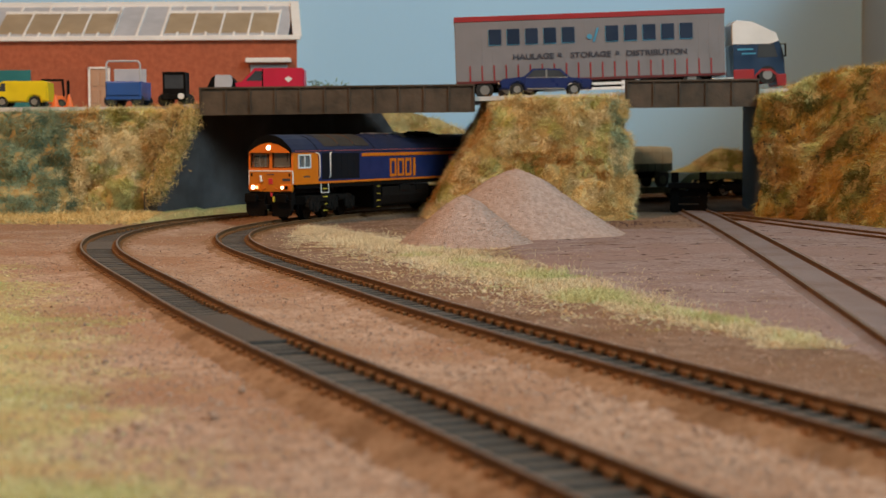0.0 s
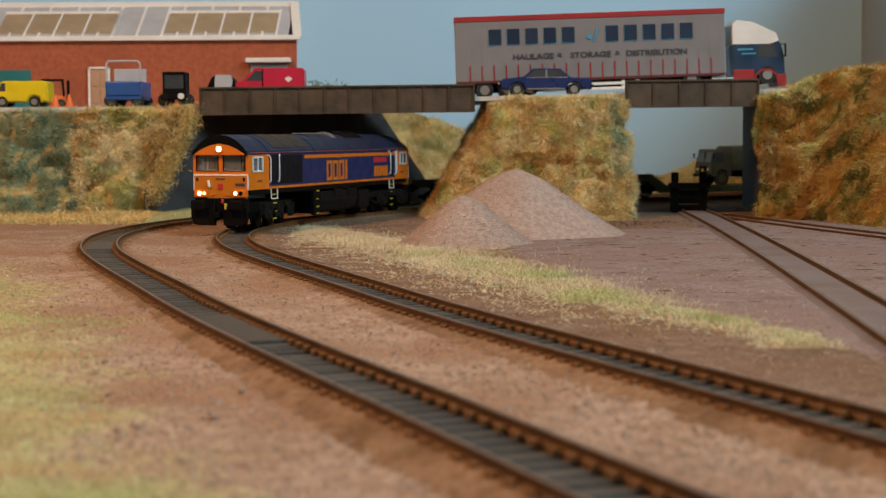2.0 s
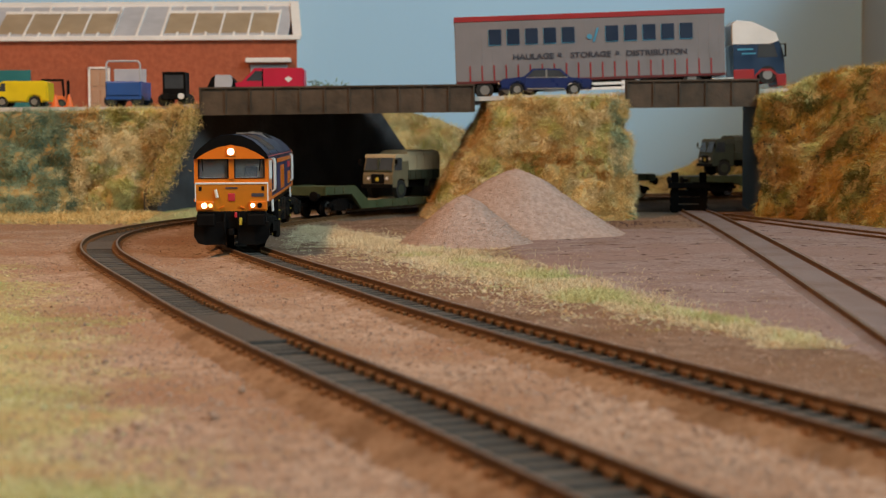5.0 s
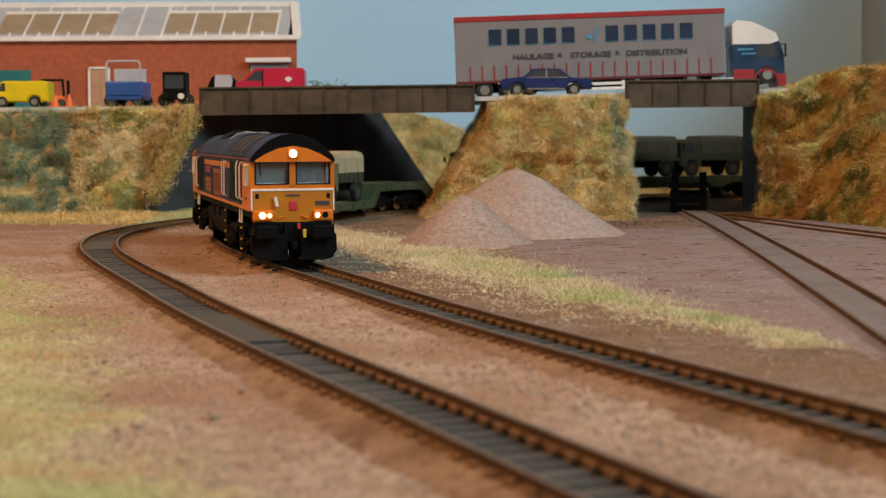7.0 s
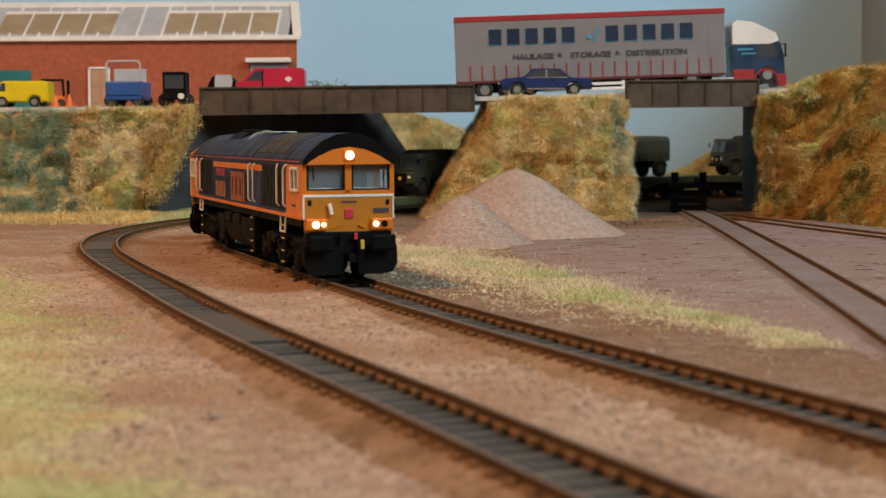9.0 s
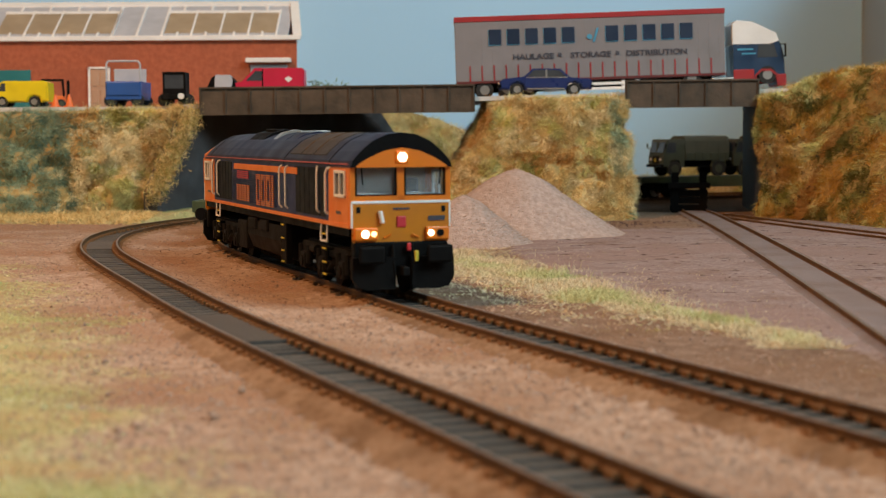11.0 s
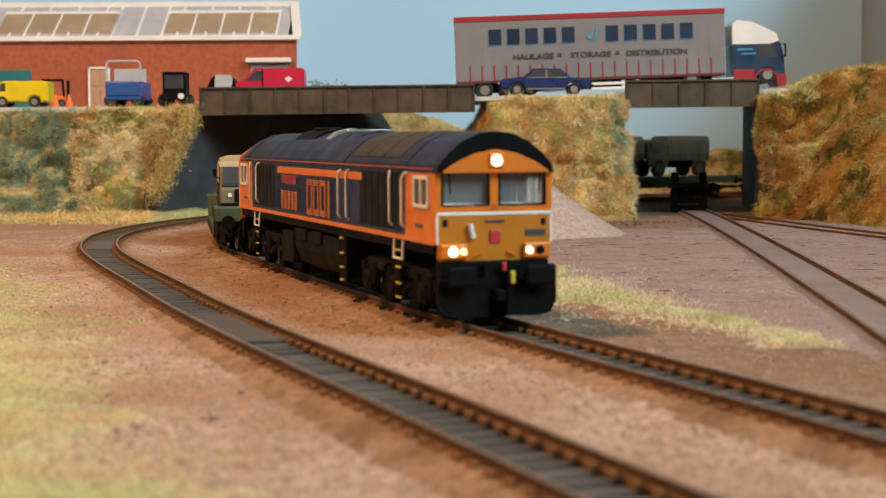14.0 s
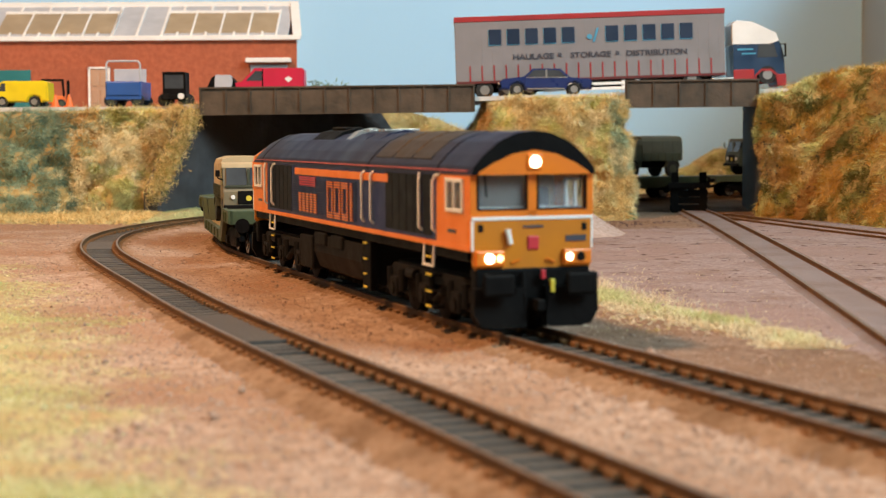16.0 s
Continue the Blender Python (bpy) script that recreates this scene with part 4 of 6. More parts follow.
    mesh_box_part("exhaust_port", (-190, -172, -3.4, 3.4, 54.6, 55.7), TANK, lo, 0.5)
    saddle("roof_hatch", -141, -126, 9.4, 0.55, ROOFN, "navy roof hatch")
    saddle("roof_hatch", -124.4, -109, 9.4, 0.55, ROOFN, "navy roof hatch")
    for x in (-139, -134, -121, -116):
        mesh_box_part("roof_vent", (x, x + 2.4, -6, 6, 53.9, 54.6), STEEL, lo, 0.1, "bright vent slats")
    # thin lining along the eaves
    for sy in (-1, 1):
        mesh_box_part("lining", (-262, -2, sy * 17.15, sy * 17.6, 43.1, 43.4) if sy > 0 else (-262, -2, -17.6, -17.15, 43.1, 43.4), PINK, lo, 0)
    for x in (-27, -95, -246):
        bm = B()
        prism(bm, [(a * 1.004, b + 0.12) for a, b in roof] + [(a * 0.97, b - 0.5) for a, b in reversed(roof)], "x", x - 0.35, x + 0.35)
        part("roof_seam", bm, BLACK, lo)
    # cabs
    for end in (0, 1):
        def X(d):
            return -d if end == 0 else -266 + d
        bm = B()
        h = 17.2
        shell = [(X(0.2), -16.6), (X(0.2), 16.6), (X(2.5), h), (X(28), h), (X(28), -h), (X(2.5), -h)]
        prism(bm, shell, "z", 22.3, 30.6)
        cab = part("cab", bm, ORANGE, lo, "orange driving cab")
        # window band: pillars round open windows
        bm = B()
        for y0, y1 in ((-16.6, -15.4), (-1.3, 1.3), (15.4, 16.6)):
            box(bm, *sorted((X(0.2), X(2.6))), y0, y1, 30.6, 42.4, 0.2)
        box(bm, *sorted((X(0.2), X(2.6))), -15.6, 15.6, 30.6, 33.2, 0.2)
        prism(bm, [(-16.6, 42.2), (-16.6, 44.2), (-9, 49.5), (0, 51.8), (9, 49.5), (16.6, 44.2), (16.6, 42.2)], "x", X(0.25), X(2.6))
        for sy in (-1, 1):
            for a, b in ((0.2, 5.2), (19.2, 28)):
                box(bm, *sorted((X(a), X(b))), *sorted((sy * 16.2, sy * h)), 30.6, 42.4, 0.15)
            box(bm, *sorted((X(5), X(19.4))), *sorted((sy * 16.2, sy * h)), 30.6, 32.4, 0.1)
            box(bm, *sorted((X(5), X(19.4))), *sorted((sy * 16.2, sy * h)), 41.0, 42.4, 0.1)
        part("cab_frame", bm, ORANGE, cab)
        bm = B()
        for sy in (-1, 1):
            y0, y1 = sorted((sy * 1.3, sy * 15.4))
            box(bm, *sorted((X(1.4), X(1.8))), y0, y1, 33.0, 42.4)
        o = part("windscreen", bm, GLAZE, cab, "clear windscreen pane")
        o.visible_shadow = False
        for sy in (-1, 1):
            y0, y1 = sorted((sy * 1.4, sy * 15.3))
            bm = B()
            xa, xb = sorted((X(-0.05), X(0.9)))
            for d in ((y0, y0 + 0.4, 33.0, 42.6), (y1 - 0.4, y1, 33.0, 42.6), (y0, y1, 33.0, 33.4), (y0, y1, 42.2, 42.6)):
                box(bm, xa, xb, d[0], d[1], d[2], d[3], 0.15)
            part("window_gasket", bm, BLACK, cab, "black rubber window surround")
            bm = B()
            pipe(bm, [(X(-0.4), sy * 13.6, 43.4), (X(-0.5), sy * 13.0, 36.5)], 0.25)
            part("wiper", bm, BLACK, cab)
            bm = B()
            ya, yb = sorted((sy * 16.9, sy * 17.75))
            for d in ((5.2, 6.3, 32.2, 41.2), (18.1, 19.2, 32.2, 41.2), (12.0, 12.8, 32.6, 41.0), (5.2, 19.2, 32.2, 33.2), (5.2, 19.2, 40.2, 41.2)):
                box(bm, *sorted((X(d[0]), X(d[1]))), ya, yb, d[2], d[3], 0.15)
            part("side_window_frame", bm, WHITE, cab, "pale side window frame")
            bm = B()
            box(bm, *sorted((X(6), X(18.5))), *sorted((sy * 16.5, sy * 16.8)), 33, 40.6)
            o = part("side_window", bm, GLAZE, cab, "clear side pane")
            o.visible_shadow = False
        # interior
        mesh_box_part("desk", [(*sorted((X(4), X(9))), -14, 14, 30.7, 33.6)], CABIN, cab, 0.5, "grey driving desk")
        mesh_box_part("bulkhead", (*sorted((X(24), X(26))), -16, 16, 30.7, 44), CABIN, cab, 0)
        mesh_box_part("seat", [(*sorted((X(15), X(18))), 5, 11, 31, 38.5), (*sorted((X(11), X(16))), 5, 11, 31, 33.5)], NAVY, cab, 0.8)
        # waist line and lower front
        mesh_box_part("waist_line", (*sorted((X(-0.35), X(0.6))), -16.9, 16.9, 30.4, 31.3), WHITE, cab, 0.15, "white line across the nose")
        bm = B()
        prism(bm, [(-16.5, 18.6), (-15.8, 17.4), (15.8, 17.4), (16.5, 18.6), (16.5, 30.4), (-16.5, 30.4)], "x", X(-0.12), X(1.0))
        part("nose_panel", bm, AMBER, cab, "amber yellow nose panel")
        for sy in (-1, 1):
            mesh_box_part("corner_line", (*sorted((X(-0.2), X(0.8))), *sorted((sy * 16.4, sy * 17.0)), 22.5, 30.5), WHITE, cab, 0.1)
            bm = B()
            ya, yb = sorted((sy * 8.2, sy * 16.2))
            box(bm, *sorted((X(-1.5), X(0.2))), ya, yb, 18.4, 22.6, 0.5)
            part("lamp_housing", bm, ORANGE, cab, "orange lamp housing")
            mesh_box_part("lifting_eye", (*sorted((X(-0.35), X(0.0))), *sorted((sy * 13.8, sy * 15.2)), 27.4, 29.4), TANK, cab, 0.2)
            bm = B()
            pipe(bm, [(X(-0.5), sy * 6.0, 19.2), (X(-0.7), sy * 3.6, 20.3)], 0.3)
            part("handle", bm, ORANGE, cab)
        s = -1
        for y, r, m_ in ((-12.6, 1.3, LAMPW), (-9.7, 0.95, LAMPD), (9.8, 1.0, LAMPW), (13.0, 1.2, BLACK)):
            bm = B()
            cyl(bm, (X(-1.2), y if end == 0 else -y, 20.6), (X(-1.8), y if end == 0 else -y, 20.6), r, 18)
            use = m_ if end == 0 else BLACK
            part("headlight", bm, use, cab, "round glowing headlight" if use in (LAMPW, LAMPD) else "round unlit lamp")
        bm = B()
        prism(bm, [(-15.6, 42.2), (-15.2, 42.9), (-11.5, 45.2), (-6, 47.6), (0, 48.6), (6, 47.6), (11.5, 45.2), (15.2, 42.9), (15.6, 42.2)], "x", X(-1.5), X(0.0))
        part("brow", bm, ORANGE, cab, "orange panel under the roof edge")
        bm = B()
        box(bm, *sorted((X(-2.0), X(1))), -2.3, 2.3, 43.4, 47.6, 0.5)
        part("headlight_box", bm, ORANGE, cab)
        bm = B()
        cyl(bm, (X(-1.6), 0, 45.5), (X(-2.3), 0, 45.5), 1.55, 18)
        part("headlight", bm, LAMPW if end == 0 else BLACK, cab, "round roof headlight")
        bm = B()
        cyl(bm, (X(-0.9), -6.6 if end == 0 else 6.6, 24.2), (X(-0.9), -7.4 if end == 0 else 7.4, 28.0), 0.75, 10)
        part("lamp_bracket", bm, WHITE, cab, "white tail lamp bracket")
        mesh_box_part("nose_emblem", [(*sorted((X(-0.55), X(0))), -1.6, 1.6, 22.6, 26.2)], RED, cab, 0.3, "small red emblem block")
        mesh_box_part("number_bar", (*sorted((X(-0.4), X(0))), *((9.2, 15.0) if end == 0 else (-15.0, -9.2)), 24.6, 26.2), GREYTEXT, cab, 0)
        mesh_box_part("name_bar", (*sorted((X(-0.4), X(0))), -2.8, 2.8, 28.4, 29.0), GREYTEXT, cab, 0)
        for sy in (-1, 1):
            mesh_box_part("name_bar", (*sorted((X(11.5), X(18))), *sorted((sy * 17.1, sy * 17.32)), 26.6, 27.6), GREYTEXT, cab, 0)
        # buffer beam, plough, buffers, coupling, pipes
        bm = B()
        box(bm, *sorted((X(-0.5), X(4))), -16, 16, 9.5, 18, 0.6)
        part("buffer_beam", bm, BLACK, lo)
        for sy in (-1, 1):
            bm = B()
            cyl(bm, (X(0), sy * 11.5, 14), (X(-5), sy * 11.5, 14), 2.2, 14)
            box(bm, *sorted((X(-5), X(-6.3))), *sorted((sy * 11.5 - 4.4, sy * 11.5 + 4.4)), 11, 17, 0.9)
            part("buffer", bm, BLACK, lo, "black oval buffer")
            bm = B()
            prism(bm, [(sy * 2.6, 13), (sy * 17.2, 13), (sy * 17.4, 6.5), (sy * 15.5, 3.2), (sy * 12, 2.4), (sy * 2.8, 2.6)], "x", X(-2.8), X(-0.2))
            part("snow_plough", bm, BLACK, lo)
        bm = B()
        box(bm, *sorted((X(-6), X(2))), -1.2, 1.2, 7, 10, 0.4)
        pipe(bm, [(X(-1.2), 3.2, 17), (X(-2.8), 3.4, 12), (X(-2.4), 3.0, 6)], 0.5)
        pipe(bm, [(X(-1.2), -3.2, 17), (X(-2.6), -3.4, 11), (X(-2.4), -3.0, 6)], 0.5)
        part("coupling", bm, BLACK, lo)
        if end == 0:
            mesh_box_part("pipe_cock", [(2.0, 3.6, 3.6, 4.9, 11.5, 15)], YELLOW, lo, 0.3)
            mesh_box_part("pipe_cock", [(1.6, 2.8, 1.4, 2.6, 15, 17.5)], RED, lo, 0.3)
        # cab door handrails and steps
        for sy in (-1, 1):
            bm = B()
            for d in (28, 40):
                pipe(bm, [(X(d), sy * 17.2, 26), (X(d), sy * 18.3, 27), (X(d), sy * 18.3, 40), (X(d + (1 if d > 35 else -1)), sy * 17.8, 41.6), (X(d + (3 if d > 35 else -3)), sy * 17.2, 42)], 0.42)
            part("handrail", bm, WHITE, lo, "white door handrail")
            bm = B()
            box(bm, *sorted((X(32), X(40))), *sorted((sy * 16.6, sy * 17.3)), 24.8, 41.8, 0.1)
            part("cab_door", bm, GRILLE, lo, "dark recessed door")
            for k, z in enumerate((18.5, 13.5, 8.8, 4.6)):
                bm = B()
                box(bm, *sorted((X(31.5), X(39))), *sorted((sy * 13.8, sy * 16.9)), z, z + 0.6, 0.1)
                box(bm, *sorted((X(33), X(38))), *sorted((sy * 16.7, sy * 17.2)), z + 0.1, z + 0.7, 0.1, mi=1)
                part("step", bm, [BLACK, YELLOW], lo, "black step with yellow edge")
            bm = B()
            for d in (31, 39.6):
                pipe(bm, [(X(d), sy * 16.8, 22.5), (X(d), sy * 17.1, 16.5)], 0.4)
            pipe(bm, [(X(31), sy * 17.1, 16.5), (X(39.6), sy * 17.1, 16.5)], 0.4)
            part("step_rail", bm, WHITE, lo)
    # livery on the sides
    for sy in (-1, 1):
        def Y(a, b):
            return sorted((sy * a, sy * b))
        mesh_box_part("stripe", (-258, -0.5, *Y(17.0, 17.5), 22.3, 23.7), ORANGE, lo, 0.1, "orange stripe along the sill")
        g1 = [(-76, -41)]
        g2 = [(-230, -197)] if sy < 0 else []
        for a, b in g1 + g2:
            bm = B()
            box(bm, a, b, *Y(16.9, 17.3), 24.8, 41.6, 0.1)
            part("grille_panel", bm, GRILLE, lo, "black intake panel")
            for k in range(1, 5):
                x = a + (b - a) * k / 5
                mesh_box_part("grille_bar", (x - 0.3, x + 0.3, *Y(17.2, 17.42), 25, 41.4), GRILLE, lo, 0.08)
        if sy < 0:
            mesh_box_part("stripe", (-191, -73, *Y(17.0, 17.45), 38.6, 41.0), ORANGE, lo, 0.1, "orange stripe under the eaves")
            mesh_box_part("name_plate", (-184, -161, *Y(17.0, 17.5), 34.6, 38.0), RED, lo, 0.15, "red name plate")
            gx, nx_ = (-145, -107), (-185, -158)
        else:
            mesh_box_part("stripe", (-246, -79, *Y(17.0, 17.45), 39.0, 41.2), ORANGE, lo, 0.1, "orange stripe under the eaves")
            mesh_box_part("name_plate", (-220, -196, *Y(17.0, 17.5), 34.6, 38.0), RED, lo, 0.15, "red name plate")
            gx, nx_ = (-154, -114), (-222, -195)
        # operator mark as plain strips in four blocks; the near side is broken by louvres
        blocks = 4
        w = (gx[1] - gx[0]) / blocks
        ring = ((0, .24, 0, 1), (.76, 1, 0, 1), (.24, .76, 0, .16), (.24, .76, .84, 1))
        shapes = (ring, ring, ring, ((.1, .45, 0, 1),))
        bm = B()
        for k, sh in enumerate(shapes):
            for u0, u1, w0, w1 in sh:
                a, b = k * w + u0 * w * 0.84, k * w + u1 * w * 0.84
                if sy > 0:
                    xa, xb = gx[1] - b, gx[1] - a
                else:
                    xa, xb = gx[0] + a, gx[0] + b
                box(bm, xa, xb, *Y(17.0, 17.5), 24.8 + w0 * 12.4, 24.8 + w1 * 12.4)
        part("operator_mark", bm, ORANGE, lo, "large orange operator mark")
        bm = B()
        for k in range(5):
            a = nx_[0] + (nx_[1] - nx_[0]) * k / 5
            b = a + (nx_[1] - nx_[0]) / 5 * 0.72
            box(bm, a, b, *Y(17.0, 17.5), 25.2, 32.2)
        part("number_bars", bm, ORANGE, lo, "orange number bars")
        if sy < 0:
            for k in range(15):
                z = 25.3 + k * 0.86
                mesh_box_part("louvre", (-196, -108, *Y(17.0, 17.62), z, z + 0.26), NAVY, lo, 0.08)
        # body handrails at mid length
        bm = B()
        for d in ((89, 99) if sy < 0 else (236,)):
            pipe(bm, [(-d, sy * 17.1, 25.5), (-d, sy * 18.2, 26.5), (-d, sy * 18.2, 40.5), (-d, sy * 17.1, 41.5)], 0.4)
        part("handrail", bm, WHITE, lo, "white body handrail")
        # under the frame
        mesh_box_part("solebar", (-262, -4, *Y(13, 16.6), 19.5, 22.3), BLACK, lo, 0.3)
        bm = B()
        for z in (18.5, 13.5, 8.8, 4.6):
            box(bm, -101.5, -98, *Y(16.6, 17.2), z, z + 0.6, 0.1)
        part("step_edge", bm, YELLOW, lo, "yellow step edges")
        bm = B()
        box(bm, -104, -95, *Y(14, 16.6), 4, 20, 0.4)
        part("ladder", bm, BLACK, lo)
    bm = B()
    prism(bm, [(-16, 18), (16, 18), (16.2, 12), (14, 6.5), (10, 4.5), (-10, 4.5), (-14, 6.5), (-16.2, 12)], "x", -168, -106)
    part("fuel_tank", bm, TANK, lo, "dark grey rounded fuel tank")
    for sy in (-1, 1):
        for d in ((-190, -172, *sorted((sy * 9, sy * 16)), 5, 17), (-142, -128, *sorted((sy * 15, sy * 17)), 14.5, 19), (-165, -150, *sorted((sy * 15, sy * 17)), 14.5, 19)):
            mesh_box_part("equipment_box", d, TANK, lo, 0.6)
    for px_ in (-45, -221):
        bg = new("bogie")
        bg.empty_display_size = 0.01
        bg.parent = lo
        bg.matrix_local = at(px_, 0, 0)
        BOGIES.append((bg, "loco", px_))
        bm = B()
        for sy in (-1, 1):
            prism(bm, [(-36, 11), (-30, 14.5), (30, 14.5), (36, 11), (36, 8), (30, 8.5), (20, 11), (8, 11), (0, 8.5), (-8, 11), (-20, 11), (-30, 8.5), (-36, 8)], "y", sy * 12.2, sy * 14.6)
            for ax in (-27, 0, 27):
                box(bm, ax - 3.4, ax + 3.4, *sorted((sy * 13.6, sy * 16)), 4.6, 10.5, 0.6)
                cyl(bm, (ax, sy * 15.6, 7), (ax, sy * 16.6, 7), 2, 12)
                for dx in (-5.6, 5.6):
                    cyl(bm, (ax + dx, sy * 14.6, 6.4), (ax + dx, sy * 14.6, 13), 1.4, 10)
            cyl(bm, (-14, sy * 15, 12.5), (-6, sy * 15.4, 12.5), 1.6, 10)
            cyl(bm, (9, sy * 15, 6.5), (17, sy * 15.4, 9.5), 1.1, 10)
        box(bm, -34, 34, -12, 12, 9, 15, 0.5)
        part("bogie_frame", bm, [TANK], bg)
        for ax in (-27, 0, 27):
            WHEELS.append((wheelset(bg, ax, 13.8, steel=False), 13.8))
    return lo


loco = build_loco()


# ---- wagons ----
def wagon_bogie(parent, x, ref):
    bg = new("bogie")
    bg.empty_display_size = 0.01
    bg.parent = parent
    bg.matrix_local = at(x, 0, 0)
    bm = B()
    for sy in (-1, 1):
        prism(bm, [(-18, 8.5), (-8, 11.5), (8, 11.5), (18, 8.5), (18, 6.5), (12, 6), (5, 3.4), (-5, 3.4), (-12, 6), (-18, 6.5)], "y", sy * 11.6, sy * 13.4)
        for ax in (-12, 12):
            box(bm, ax - 2.2, ax + 2.2, *sorted((sy * 12.6, sy * 14.6)), 4, 7.8, 0.4)
    box(bm, -4, 4, -12, 12, 6, 12, 0.4)
    part("bogie_frame", bm, BLACK, bg)
    for ax in (-12, 12):
        WHEELS.append((wheelset(bg, ax, 10.8), 10.8))
    BOGIES.append((bg, ref, x))


def ends(w, half, top, material):
    for e in (-1, 1):
        bm = B()
        box(bm, *sorted((e * (half - 2), e * half)), -16.5, 16.5, top - 6, top, 0.3)
        part("headstock", bm, material, w)
        for sy in (-1, 1):
            bm = B()
            cyl(bm, (e * half, sy * 11.5, 13.8), (e * (half + 5), sy * 11.5, 13.8), 1.5, 12)
            cyl(bm, (e * (half + 5), sy * 11.5, 13.8), (e * (half + 6), sy * 11.5, 13.8), 3.2, 16)
            part("buffer", bm, BLACK, w)
        bm = B()
        box(bm, *sorted((e * (half - 1), e * (half + 9))), -1.2, 1.2, 6.5, 9, 0.3)
        part("coupling", bm, BLACK, w)


def well_wagon(ref):
    w = thing("well_wagon", "green bogie well wagon carrying a military truck", "wagon", "military train wagons")
    H, wl = 100.0, 50.0
    for sy in (-1, 1):
        bm = B()
        prism(bm, [(-H, 20), (-66, 20), (-wl, 9.5), (wl, 9.5), (66, 20), (H, 20), (H, 14.5), (70, 14.5), (58, 4.2), (-58, 4.2), (-70, 14.5), (-H, 14.5)], "y", sy * 15.2, sy * 17.2)
        part("side_girder", bm, WAGON, w)
        for x in (-90, -80, 80, 90, -40, -20, 0, 20, 40):
            z = 14.5 if abs(x) > 70 else 4.6
            mesh_box_part("rib", (x - 0.6, x + 0.6, *sorted((sy * 17, sy * 18)), z + 0.5, z + 4.6), WAGON, w, 0.15)
    for a, b, z in ((-H, -67, 19.6), (67, H, 19.6)):
        for k in range(8):
            x = a + (b - a) * k / 8
            mesh_box_part("plank", (x + 0.15, x + (b - a) / 8 - 0.15, -15, 15, z - 1.4, z), WAGON, w, 0.1)
    for k in range(14):
        x = -49 + k * 7
        mesh_box_part("plank", (x + 0.15, x + 6.85, -15, 15, 7.2, 8.8), DECK, w, 0.1)
    for e in (-1, 1):
        bm = B()
        prism(bm, [(e * 50, 8.8), (e * 66.5, 19.4), (e * 66.5, 17.5), (e * 52, 7.2)], "y", -15, 15)
        part("ramp_plate", bm, WAGON, w)
    ends(w, H, 20, WAGON)
    for x in (78, -78):
        wagon_bogie(w, x, ref)
    return w


def flat_wagon(ref):
    w = thing("flat_wagon", "dark green bogie flat wagon carrying military trucks", "wagon", "military train wagons")
    H = 89.0
    for sy in (-1, 1):
        bm = B()
        prism(bm, [(-H, 17), (H, 17), (H, 12.5), (50, 12), (40, 8.5), (-40, 8.5), (-50, 12), (-H, 12.5)], "y", sy * 14.6, sy * 17)
        part("side_girder", bm, WAGON, w)
    for k in range(24):
        x = -H + 2 * H * k / 24
        mesh_box_part("plank", (x + 0.15, x + 2 * H / 24 - 0.15, -15.5, 15.5, 15.8, 17.4), WAGON, w, 0.1)
    ends(w, H, 17.4, WAGON)
    for x in (62, -62):
        wagon_bogie(w, x, ref)
    return w


def road_wheels(parent, xs, half, r, hub=None, width=3.2):
    for x in xs:
        for sy in (-1, 1):
            bm = B()
            cyl(bm, (x, sy * half, r), (x, sy * (half - width), r), r, 20)
            cyl(bm, (x, sy * (half + 0.15), r), (x, sy * (half - 1), r), r * 0.58, 16, mi=1)
            part("wheel", bm, [TYRE, hub or OLIVE], parent)


